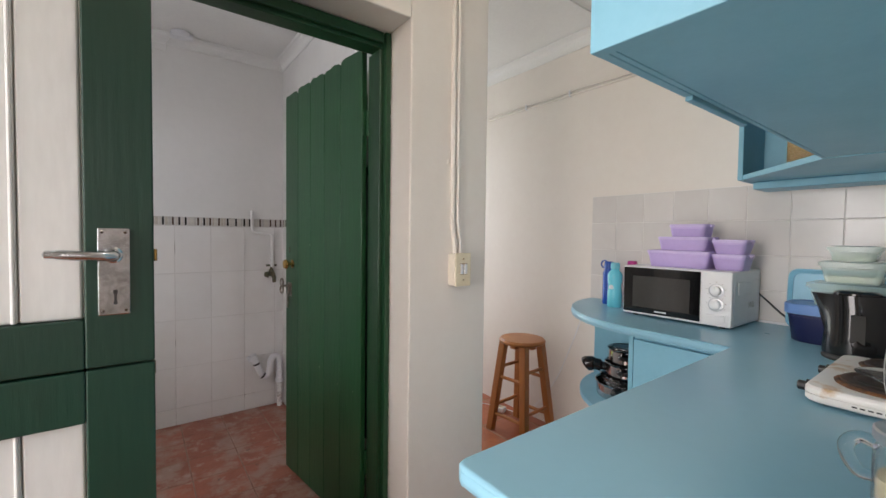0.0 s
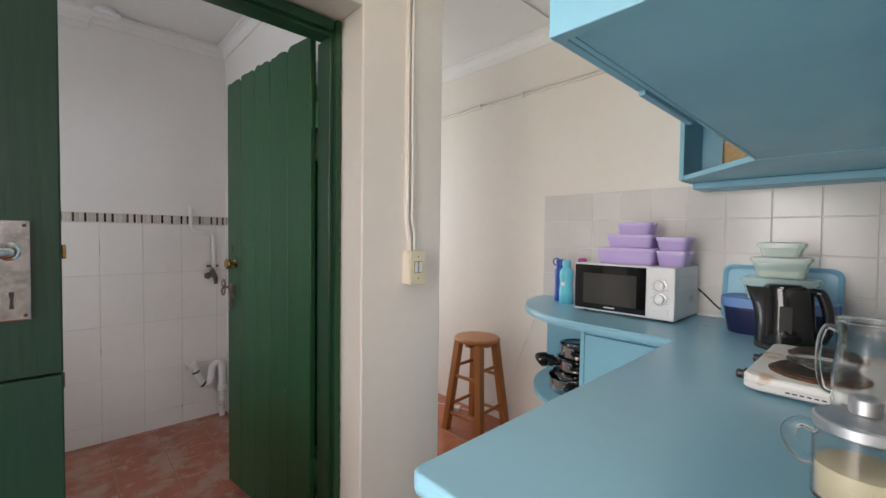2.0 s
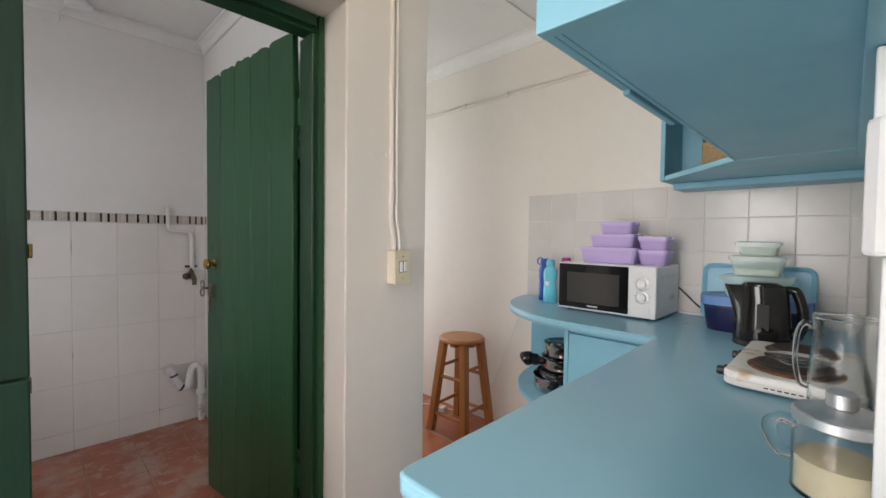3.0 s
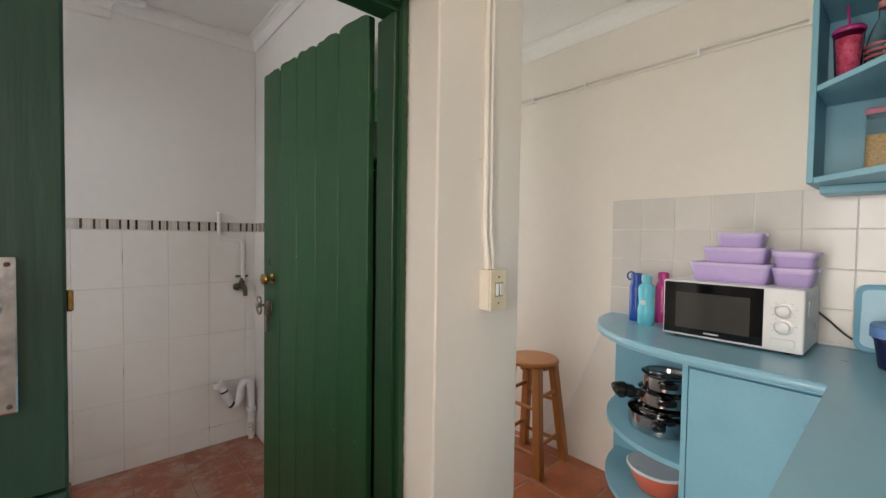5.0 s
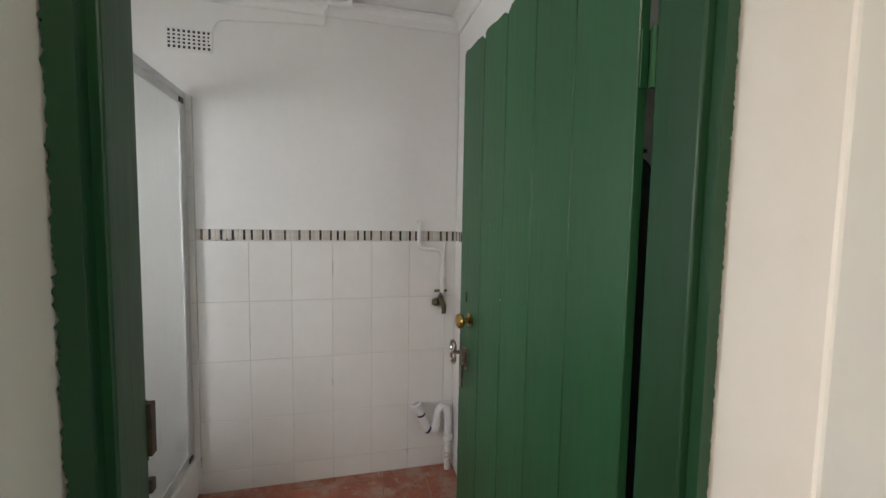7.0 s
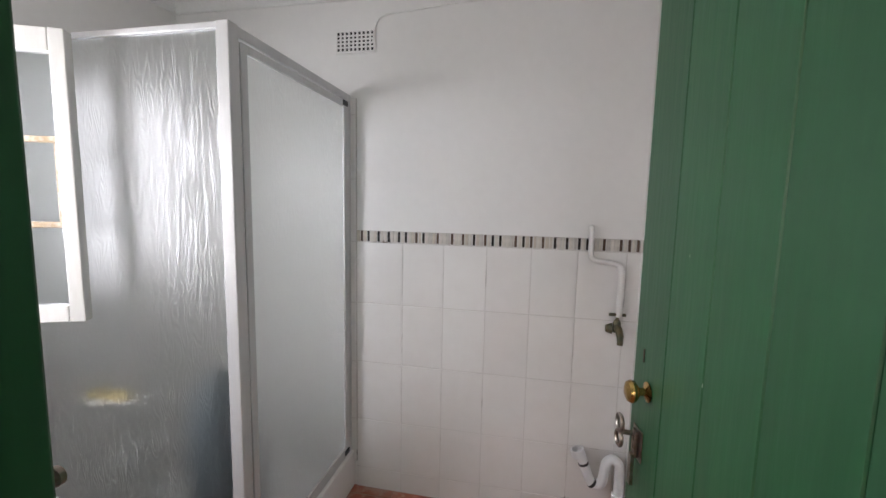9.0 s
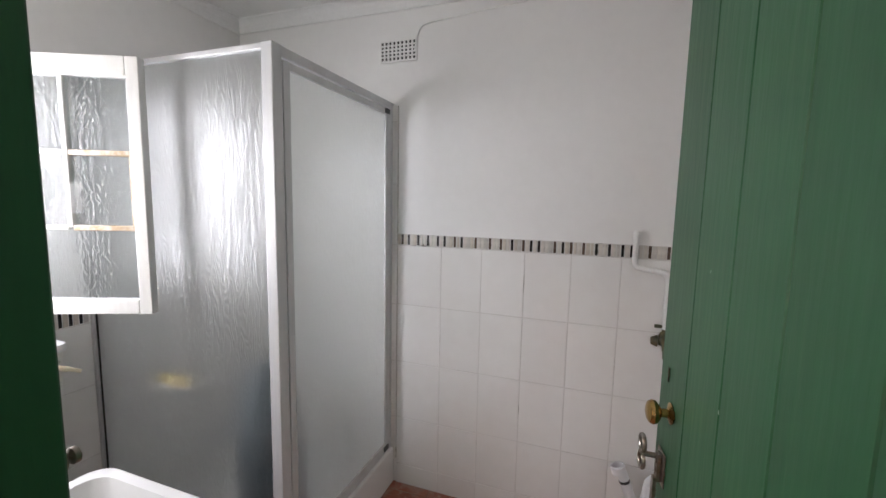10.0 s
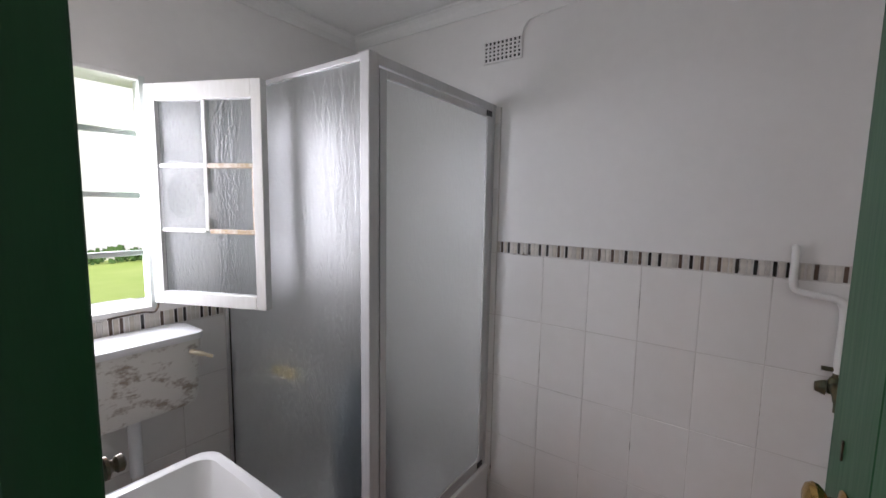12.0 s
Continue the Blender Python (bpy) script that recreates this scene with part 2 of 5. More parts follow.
obscure = glassy("hammered_obscure_glass", (0.89, 0.93, 0.93), 0.23, 0.9, 80, (1, 1, 0.8), kind="VORONOI", ior=1.32)
shower_glass = glassy("bark_pattern_shower_panel", (0.955, 0.98, 0.98), 0.30, 0.30, 12, (2.2, 2.2, 0.46), "RINGS", 1.3, 0.0010, 64)
shower_door_glass = glassy("frosted_shower_door_panel", (0.95, 0.98, 0.97), 0.38, 0.25, 12, (2.2, 2.2, 0.42), "RINGS", 1.3, 0.0008, 64)
for m_ in (shower_glass, shower_door_glass, obscure):
    m_.node_tree.nodes["Principled BSDF"].inputs["Specular IOR Level"].default_value = 0.3
worn_steel = surface("worn_steel", (0.36, 0.33, 0.30), (0.20, 0.15, 0.11), 0.35, 1.0, patch=40, grain=140, relief=0.2)
flaking = surface("flaking_white_paint", (0.72, 0.66, 0.57), (0.50, 0.37, 0.23), 0.6, patch=30, grain=120, relief=0.5, spread=0.25, centre=0.70)
tape = surface("clear_tape", (0.74, 0.75, 0.75), (0.55, 0.56, 0.57), 0.3, patch=40, grain=120, relief=0.5)
tape.node_tree.nodes["Principled BSDF"].inputs["Alpha"].default_value = 0.2
grass_leaf = surface("lawn", (0.32, 0.44, 0.09), (0.40, 0.50, 0.14), 0.8, patch=0.8, grain=40, relief=0.6)
outside_white = surface("white_rendered_wall", (0.82, 0.81, 0.78), (0.74, 0.73, 0.70), 0.8, patch=1.0, relief=0.2)
mosaic = [surface("mosaic_" + nm, c, None, 0.2, patch=30, relief=0.1) for nm, c in
          (("pale", (0.70, 0.66, 0.60)), ("sand", (0.62, 0.56, 0.48)), ("brown", (0.12, 0.08, 0.06)), ("black", (0.025, 0.021, 0.02)), ("grey", (0.58, 0.55, 0.51)))]


# ---- shapes ----
def thing(name, label="", category="", at=None, group="", kind=""):
    ob = new(name)
    ob.matrix_world = at or Matrix()
    ob.empty_display_size = 0.05
    return tagged(ob, label, category, group, kind)


def part(name, bm, material, parent=None, label="", at=None, smooth=False, kind=""):
    """Links a bmesh as one mesh object, under a thing or a part if one is given."""
    me = bpy.data.meshes.new(name)
    bmesh.ops.recalc_face_normals(bm, faces=bm.faces)
    bm.to_mesh(me)
    bm.free()
    me.materials.append(material)
    if smooth:
        for p in me.polygons:
            p.use_smooth = True
        me.set_sharp_from_angle(angle=radians(35))
    ob = new(name, me)
    if parent:
        ob.parent = parent
    if at is not None:
        ob.matrix_basis = at
    return tagged(ob, label, kind=kind)


def setting(name, bm, material, label, category):
    return tagged(part(name, bm, material), label, category, kind="structure")


def box(bm, x0, x1, y0, y1, z0, z1):
    v = [bm.verts.new((x, y, z)) for x in (x0, x1) for y in (y0, y1) for z in (z0, z1)]
    for f in ((0, 1, 3, 2), (4, 6, 7, 5), (0, 4, 5, 1), (2, 3, 7, 6), (0, 2, 6, 4), (1, 5, 7, 3)):
        bm.faces.new([v[i] for i in f])
    return v


def boxes(*sizes, bevel=0.0, segments=2):
    bm = bmesh.new()
    for s in sizes:
        box(bm, *s)
    if bevel:
        bmesh.ops.bevel(bm, geom=list(bm.edges), offset=bevel, segments=segments, affect="EDGES", profile=0.5)
    return bm


def prism(outline, z0, z1, bevel=0.0, segments=2):
    """An upright slab with the given outline, its rims rounded."""
    bm = bmesh.new()
    low = [bm.verts.new((x, y, z0)) for x, y in outline]
    high = [bm.verts.new((x, y, z1)) for x, y in outline]
    bm.faces.new(low[::-1])
    bm.faces.new(high)
    n = len(outline)
    for i in range(n):
        bm.faces.new((low[i], low[(i + 1) % n], high[(i + 1) % n], high[i]))
    if bevel:
        rims = [e for e in bm.edges if abs(e.verts[0].co.z - e.verts[1].co.z) < 1e-6]
        bmesh.ops.bevel(bm, geom=rims, offset=bevel, segments=segments, affect="EDGES", profile=0.5)
    return bm


def lathe(profile, segments=32, bm=None, centre=(0, 0)):
    """A turned shape from (radius, height) pairs; ends at radius 0 close it."""
    bm = bm or bmesh.new()
    rings = []
    for r, z in profile:
        if r < 1e-6:
            rings.append([bm.verts.new((centre[0], centre[1], z))])
        else:
            rings.append([bm.verts.new((centre[0] + r * math.cos(2 * math.pi * i / segments), centre[1] + r * math.sin(2 * math.pi * i / segments), z)) for i in range(segments)])
    for a, b in zip(rings, rings[1:]):
        for i in range(segments):
            j = (i + 1) % segments
            f = [a[0], b[j], b[i]] if len(a) == 1 else [a[i], a[j], b[0]] if len(b) == 1 else [a[i], a[j], b[j], b[i]]
            bm.faces.new(f)
    return bm


def tube(points, radius, segments=10, bm=None, closed=True):
    """A round bar along the points; radius is one number or one for each point."""
    bm = bm or bmesh.new()
    pts = [Vector(p) for p in points]
    radii = radius if isinstance(radius, (list, tuple)) else [radius] * len(pts)
    rings, up = [], None
    for i, p in enumerate(pts):
        d = (pts[min(i + 1, len(pts) - 1)] - pts[max(i - 1, 0)]).normalized()
        if up is None:
            up = d.orthogonal().normalized()
        up = (up - d * up.dot(d)).normalized()
        side = d.cross(up)
        rings.append([bm.verts.new(p + radii[i] * (math.cos(a) * up + math.sin(a) * side)) for a in (2 * math.pi * k / segments for k in range(segments))])
    for a, b in zip(rings, rings[1:]):
        for i in range(segments):
            j = (i + 1) % segments
            bm.faces.new((a[i], a[j], b[j], b[i]))
    if closed:
        bm.faces.new(rings[0][::-1])
        bm.faces.new(rings[-1])
    return bm


def bend(points, steps=6):
    """Points of a smooth curve through the given ones."""
    p = [Vector(q) for q in points]
    p = [2 * p[0] - p[1]] + p + [2 * p[-1] - p[-2]]
    out = []
    for a, b, c, d in zip(p, p[1:], p[2:], p[3:]):
        for i in range(steps):
            t = i / steps
            out.append(0.5 * (2 * b + (c - a) * t + (2 * a - 5 * b + 4 * c - d) * t * t + (3 * b - a - 3 * c + d) * t ** 3))
    return out + [p[-2]]


def rounded(w, d, r, n=5):
    """A rectangle's outline with round corners, about the origin."""
    out = []
    for cx, cy, a in ((w / 2 - r, d / 2 - r, 0), (-w / 2 + r, d / 2 - r, 90), (-w / 2 + r, -d / 2 + r, 180), (w / 2 - r, -d / 2 + r, 270)):
        for i in range(n + 1):
            t = radians(a + 90 * i / n)
            out.append((cx + r * math.cos(t), cy + r * math.sin(t)))
    return out


def tray(sections, bm=None):
    """A shell through stacked outlines ((points), z), closed at both ends."""
    bm = bm or bmesh.new()
    rings = [[bm.verts.new((x, y, z)) for x, y in pts] for pts, z in sections]
    for a, b in zip(rings, rings[1:]):
        for i in range(len(a)):
            j = (i + 1) % len(a)
            bm.faces.new((a[i], a[j], b[j], b[i]))
    bm.faces.new(rings[0][::-1])
    bm.faces.new(rings[-1])
    return bm


def wobble(bm, size, scale=6.0):
    """Slight unevenness of an old, hand-made surface."""
    for v in bm.verts:
        v.co += size * noise.noise_vector(v.co * scale)
    return bm


# ---- large structure ----
CEIL = 2.49
WALL = 0.252
DOOR_L, DOOR_R, DOOR_TOP = -0.041, 0.780, 2.02      # bathroom doorway in the plaster
FACE, BACK = 1.248, 1.484                            # its wall, kitchen side and bathroom side

setting("wall_north", boxes((-1.70, DOOR_L, FACE, BACK, 0, CEIL), (DOOR_R, 1.148, FACE, BACK, 0, CEIL), (DOOR_L, DOOR_R, FACE, BACK, DOOR_TOP, CEIL), bevel=0.006),
        plaster, "cream painted uneven plaster wall with a deep doorway to the bathroom", "wall")
setting("wall_bathroom_east", boxes((0.862, 1.148, BACK + 0.002, 3.385, 0, CEIL)), bath_plaster, "white plastered wall between bathroom and passage", "wall")
setting("wall_bathroom_north", boxes((-1.70, 0.860, 3.135, 3.385, 0, CEIL)), bath_plaster, "white painted bathroom wall, tiled to half height", "wall")
WIN_S, WIN_N, SILL, HEAD = 1.50, 2.034, 1.082, 2.004   # bathroom window
setting("wall_bathroom_west", boxes((-1.70, -1.45, BACK, 3.135, 0, SILL), (-1.70, -1.45, BACK, 3.135, HEAD, CEIL), (-1.53, -1.45, WIN_N, 3.135, SILL, HEAD)),
        bath_plaster, "white bathroom wall with a small casement window", "wall")
setting("wall_window_reveal", boxes((-1.70, -1.5305, WIN_N + 0.10, 3.135, SILL + 0.0005, HEAD - 0.0005)), bath_plaster, "white outer reveal beside the bathroom window", "wall")
setting("wall_east", boxes((2.20, 2.45, -0.27, 3.64, 0, CEIL)), plaster, "cream painted kitchen wall, slightly uneven", "wall")
setting("wall_south", boxes((0.36, 2.198, -0.27, -0.018, 0, CEIL), (-1.03, -0.56, -0.27, -0.018, 0, CEIL), (-0.56, 0.36, -0.27, -0.018, 2.08, CEIL)), plaster, "cream painted kitchen wall with an open doorway", "wall")
setting("wall_west", boxes((-1.03, -0.78, -0.016, 0.20, 0, CEIL), (-1.03, -0.78, 1.05, FACE - 0.002, 0, CEIL), (-1.03, -0.78, 0.20, 1.05, 2.06, CEIL)), plaster, "cream painted kitchen wall with the stable door's opening", "wall")
# Unseen walls added behind the doorway to keep sun and sky light out.
setting("wall_light_block", boxes((0.50, 0.62, -1.0, -0.272, 0, CEIL), (-0.82, -0.70, -1.0, -0.272, 0, CEIL), (-0.698, 0.498, -1.0, -0.88, 0, CEIL)), plaster, "plain cream unseen walls added to keep outdoor light out", "wall")
setting("wall_passage_end", boxes((1.15, 1.27, 3.39, 3.64, 0, CEIL), (2.07, 2.198, 3.39, 3.64, 0, CEIL), (1.27, 2.07, 3.39, 3.64, 2.05, CEIL)), plaster, "plain cream wall at the passage's end", "wall")
setting("ceiling_kitchen", boxes((-1.03, 2.45, -1.0, FACE, CEIL + 0.002, CEIL + 0.1), (1.0, 2.45, FACE, 3.64, CEIL + 0.002, CEIL + 0.1)), ceiling_paint, "white painted board ceiling with cover strips", "ceiling")
setting("ceiling_bathroom", boxes((-1.70, 1.0, FACE + 0.003, 3.385, CEIL + 0.003, CEIL + 0.1)), ceiling_paint, "white painted board ceiling of the bathroom", "ceiling")
setting("ground", boxes((-70, 60, -60, 70, -0.35, -0.10)), grass_leaf, "green mown lawn outside", "lawn")
setting("floor_kitchen", boxes((-1.03, 2.45, -1.0, FACE + 0.05, -0.099, -0.0012), (1.1, 2.45, FACE + 0.052, 3.64, -0.099, -0.001)), pale_mortar, "mortar bed of the kitchen's terracotta floor", "floor")
setting("floor_bathroom", boxes((-1.70, 1.098, FACE + 0.054, 3.385, -0.098, -0.0012)), floor_grout, "mortar bed of the worn bathroom floor", "floor")
setting("backdrop", boxes((-13.4, -13.2, -14, 25, -0.1, 8.5)), outside_white, "white rendered garden wall beyond the lawn", "wall")


tufts = random.Random(3)
hb = bmesh.new()
for i in range(1800):
    x, y = tufts.uniform(-12.9, -12.3), tufts.uniform(1.0, 11.0)
    top = 0.10 + 0.16 * max(0, noise.noise((y * 0.9, 2, 0)) + 0.3)
    z, w, a = -0.10 + tufts.random() * top * 1.6, tufts.uniform(0.03, 0.07), tufts.uniform(0, 3.14)
    c, d = w * math.cos(a), w * math.sin(a)
    hb.faces.new([hb.verts.new(v) for v in ((x - c, y - d, z), (x + c, y + d, z), (x + 0.6 * c, y + 0.6 * d + 0.02, z + 1.6 * w), (x - 0.6 * c, y - 0.6 * d, z + 1.9 * w))])
tagged(part("plant_border", hb, surface("border_leaves", (0.06, 0.13, 0.03), (0.10, 0.19, 0.05), 0.7, relief=0.2)), "low uneven green plants along the garden wall", "plants", kind="stuff")


def cornice(name, x0, y0, x1, y1, nx, ny, material, size=0.06):
    """A coved cornice along a wall's top; (nx, ny) points into the room."""
    prof = [(0, 0), (0.006, 0), (0.010, 0.008)] + [(0.012 + (size - 0.016) * (1 - math.cos(a)), 0.010 + (size - 0.016) * math.sin(a)) for a in (radians(q) for q in (10, 30, 50, 70, 90))] + [(size, size), (0, size)]
    bm = bmesh.new()
    ends = [[bm.verts.new((x + nx * u, y + ny * u, CEIL - size + v)) for u, v in prof] for x, y in ((x0, y0), (x1, y1))]
    n = len(prof)
    for i in range(n):
        bm.faces.new((ends[0][i], ends[0][(i + 1) % n], ends[1][(i + 1) % n], ends[1][i]))
    bm.faces.new(ends[0][::-1])
    bm.faces.new(ends[1])
    setting(name, bm, material, "white coved cornice under the ceiling", "cornice")


cornice("trim_1", 2.199, -0.018, 2.199, 3.39, -1, 0, ceiling_paint, 0.075)
cornice("trim_2", -1.449, 3.134, 0.861, 3.134, 0, -1, ceiling_paint)
cornice("trim_3", 0.861, 1.501, 0.861, 3.134, -1, 0, ceiling_paint)
cornice("trim_4", -1.449, 1.501, -1.449, 3.134, 1, 0, ceiling_paint)
cornice("trim_5", 1.149, 1.25, 1.149, 3.39, 1, 0, ceiling_paint, 0.075)
for i, a in enumerate(((1.15, 2.125, 1.355, 1.385), (-0.78, 2.125, 0.20, 0.23))):
    setting("trim_ceiling_%d" % (i + 1), boxes((a[0], a[1], a[2], a[3], CEIL - 0.006, CEIL + 0.001), bevel=0.002), ceiling_paint, "flat white cover strip on the ceiling joint", "trim")
setting("trim_ceiling_3", boxes((-1.38, 0.80, 2.36, 2.39, CEIL - 0.006, CEIL + 0.002), bevel=0.002), ceiling_paint, "flat white cover strip on the ceiling joint", "trim")

# bathroom door frame
frame_ob = tagged(new("door_frame"), "dark green gloss-painted timber door frame with rough edges", "door frame", kind="structure")
def ragged_strip(x0, x1, y0, y1, z0, z1, along, amount=0.006, steps=520):
    """A strip whose outer edge is ragged with old paint."""
    bm = bmesh.new()
    rings = []
    for i in range(steps + 1):
        z = z0 + (z1 - z0) * i / steps
        chip = max(0, noise.noise((z * 24, along * 7, 9)) - 0.2)
        r = amount * (0.25 * noise.noise((z * 31, along, 0)) + 0.5 * noise.noise((z * 140, along, 4)) + 0.4 * noise.noise((z * 420, along, 6)) - along * 1.6 * chip * noise.noise((z * 260, along, 2)))
        xo = (x0 if along < 0 else x1) + r
        xi = x1 if along < 0 else x0
        rings.append([bm.verts.new(c) for c in ((xi, y0, z), (xo, y0, z), (xo, y1, z), (xi, y1, z))])
    for a, b in zip(rings, rings[1:]):
        for i in range(4):
            bm.faces.new((a[i], a[(i + 1) % 4], b[(i + 1) % 4], b[i]))
    bm.faces.new(rings[0][::-1])
    bm.faces.new(rings[-1])
    return bm
part("jamb_hinge_side", boxes((0.741, 0.7795, 1.408, 1.503, 0, 1.960), bevel=0.004), green_paint, frame_ob)
part("bead_hinge_side", ragged_strip(0.757, 0.777, 1.387, 1.4075, 0, 2.016, 1), green_paint, frame_ob)
part("jamb_latch_side", boxes((-0.0405, 0.0, 1.408, 1.478, 0, 1.960), bevel=0.003), green_paint, frame_ob)
part("bead_latch_side", ragged_strip(-0.038, -0.012, 1.387, 1.4075, 0, 2.016, -1, 0.010), green_paint, frame_ob)
part("head", boxes((-0.0405, 0.7795, 1.408, 1.483, 1.961, 2.0195), bevel=0.004), green_paint, frame_ob)
part("bead_head", boxes((-0.0115, 0.7475, 1.3875, 1.4075, 1.975, 2.014), bevel=0.004), green_paint, frame_ob)
part("strike_plate", boxes((-0.008, -0.001, 1.4783, 1.4815, 1.112, 1.192), (-0.006, 0.004, 1.4783, 1.492, 1.118, 1.186), bevel=0.001), dark_metal, frame_ob, "dark iron strike plate")
part("bolt_keeper", lathe(((0, 0), (0.012, 0), (0.012, 0.003), (0.007, 0.006), (0.006, 0.008), (0.009, 0.011), (0.009, 0.016), (0.006, 0.018), (0, 0.018)), 20), worn_steel, frame_ob, "small worn steel hook knob", pose(-0.030, 1.4842, 1.248, -90, 0, 0), smooth=True)
part("catch", boxes((-0.006, 0.003, 1.4783, 1.490, 1.068, 1.086), bevel=0.002), dark_metal, frame_ob)

# bathroom door, plank door standing open
door = thing("door_1", "green-painted ledged plank door, open, ragged along its top", "door", pose(0.746, 1.524, 0, 0, 0, 7.6), kind="structure")
EDGES = (0.0, 0.164, 0.307, 0.442, 0.574, 0.716)
def plank_mesh(w, h, seed, v=0.0026, t=0.024):
    """A board along local y with chamfered long edges and a worn top."""
    bm = bmesh.new()
    steps = [v + (w - 2 * v) * i / 9 for i in range(10)]
    outline = [(-t / 2 + v, 0.0008), (t / 2 - v, 0.0008)] + [(t / 2, y) for y in steps] + [(t / 2 - v, w - 0.0008), (-t / 2 + v, w - 0.0008)] + [(-t / 2, y) for y in steps[::-1]]
    low = [bm.verts.new((x, y, 0.015)) for x, y in outline]
    high = [bm.verts.new((x, y, h + 0.007 * noise.noise((y * 26, seed * 5.3, 1)) - 0.012 * max(0, noise.noise((y * 55, seed * 3.1, 7)) - 0.15) - (0.010 if min(y, w - y) < 0.004 else 0))) for x, y in outline]
    n = len(outline)
    for i in range(n):
        bm.faces.new((low[i], low[(i + 1) % n], high[(i + 1) % n], high[i]))
    bm.faces.new(low[::-1])
    bm.faces.new(high)
    return bm
for i in range(5):
    w = EDGES[i + 1] - EDGES[i]
    part("plank", plank_mesh(w, (1.993, 1.987, 1.984, 1.978, 1.969)[i], i), lifted_green, door, at=pose(-0.012, EDGES[i], 0))
for z in (0.25, 1.05, 1.78):
    part("ledge", boxes((0.0005, 0.024, 0.03, 0.69, z - 0.055, z + 0.055), bevel=0.004), lifted_green, door)
part("door_knob", lathe(((0, 0), (0.023, 0), (0.025, 0.003), (0.014, 0.007), (0.010, 0.011), (0.010, 0.026), (0.018, 0.030), (0.026, 0.038), (0.028, 0.046), (0.024, 0.055), (0.014, 0.060), (0, 0.061)), 24), brass, door, "worn brass knob", pose(-0.0242, 0.636, 1.10, 0, -90, 0) @ Matrix.Diagonal((0.88, 0.88, 0.78, 1)), smooth=True)
lock = part("latch", boxes((-0.0275, -0.0245, 0.640, 0.690, 0.930, 1.002), (-0.036, -0.0278, 0.655, 0.675, 0.935, 0.998), bevel=0.002), worn_steel, door, "worn steel night latch with a butterfly turn")
part("tongue", prism([(-0.044, 0.650), (-0.0365, 0.650), (-0.0365, 0.664), (-0.044, 0.664)], 0.872, 0.948, 0.002), worn_steel, lock)
part("slot", boxes((-0.0368, -0.0358, 0.661, 0.664, 0.955, 0.965), (-0.0368, -0.0358, 0.661, 0.664, 0.975, 0.985)), dark_metal, lock)
part("spindle", tube([(-0.036, 0.672, 0.985), (-0.058, 0.676, 0.985)], 0.006, 10), worn_steel, lock, smooth=True)
for dz in (-0.019, 0.019):
    part("wing", tube([(-0.060, 0.684 + 0.017 * math.cos(a), 0.985 + dz + 0.017 * math.sin(a)) for a in (2 * math.pi * i / 18 for i in range(19))], 0.0048, 8), worn_steel, lock, smooth=True)
part("keyhole", boxes((-0.0265, -0.0242, 0.664, 0.668, 1.155, 1.185)), dark_metal, door)
for z in (0.32, 1.70):
    hg = part("hinge", tube([(-0.004, -0.014, z - 0.05), (-0.004, -0.014, z + 0.05)], 0.0065, 10), lifted_green, door, "painted-over iron butt hinge", smooth=True)
    part("hinge_leaf", boxes((-0.021, -0.003, -0.0035, -0.0005, z - 0.048, z + 0.048), bevel=0.0008), lifted_green, hg)

chips = random.Random(5)
for i in range(8):
    y, z = chips.uniform(0.05, 0.68), chips.uniform(0.35, 1.5)
    w, h = chips.uniform(0.0005, 0.0009), chips.uniform(0.0012, 0.0035)
    part("paint_chip", boxes((-0.0246, -0.0239, y - w, y + w, z - h, z + h), bevel=0.0003), bar_paint, door)

# stable door: two leaves with white boards in a green frame, open
def stable_leaf(name, z0, z1, rail_low, rail_high):
    d = thing(name, "green-framed stable door leaf with white tongue-and-groove boards, open", "door", pose(0.025, 0.980, 0, 0, 0, 181), "stable door leaves", "structure")
    W, T, S = 0.80, 0.042, 0.104
    part("stile", boxes((0, S, -T, 0, z0, z1), bevel=0.003), stable_paint, d)
    part("stile", boxes((W - S, W, -T, 0, z0, z1), bevel=0.003), stable_paint, d)
    part("rail", boxes((S + 0.0005, W - S - 0.0005, -T, 0, z0, z0 + rail_low), bevel=0.003), stable_paint, d)
    part("rail", boxes((S + 0.0005, W - S - 0.0005, -T, 0, z1 - rail_high, z1), bevel=0.003), stable_paint, d)
    n = 7
    step = (W - 2 * S - 0.004) / n
    for i in range(n):
        x = S + 0.002 + i * step
        part("board", boxes((x + 0.0008, x + step - 0.0008, -T + 0.014, -0.014, z0 + rail_low + 0.001, z1 - rail_high - 0.001), bevel=0.004), board_paint, d)
        if i:
            part("bead", tube([(x + 0.006, -0.0135, z0 + rail_low + 0.002), (x + 0.006, -0.0135, z1 - rail_high - 0.002)], 0.0035, 8), board_paint, d)
    return d
lower = stable_leaf("door_2", 0.02, 1.000, 0.15, 0.096)
upper = stable_leaf("door_3", 1.004, 2.03, 0.090, 0.11)
part("bolt", boxes((-0.002, 0.0005, -0.028, -0.012, 0.973, 0.997), bevel=0.0008), dull_brass, lower, "small brass bolt end")
plate = part("lock_plate", boxes((0.037, 0.085, 0.0005, 0.0045, 1.100, 1.262), bevel=0.002), chrome, upper, "worn chrome lever lock plate")
part("lever", tube(bend([(0.062, 0.004, 1.212), (0.062, 0.030, 1.212), (0.066, 0.045, 1.212), (0.085, 0.050, 1.213), (0.110, 0.050, 1.214), (0.138, 0.048, 1.216), (0.152, 0.046, 1.216)], 4), [0.011] * 8 + [0.009] * 4 + [0.0085] * 8 + [0.007] * 4 + [0.003], 12), chrome, plate, smooth=True)
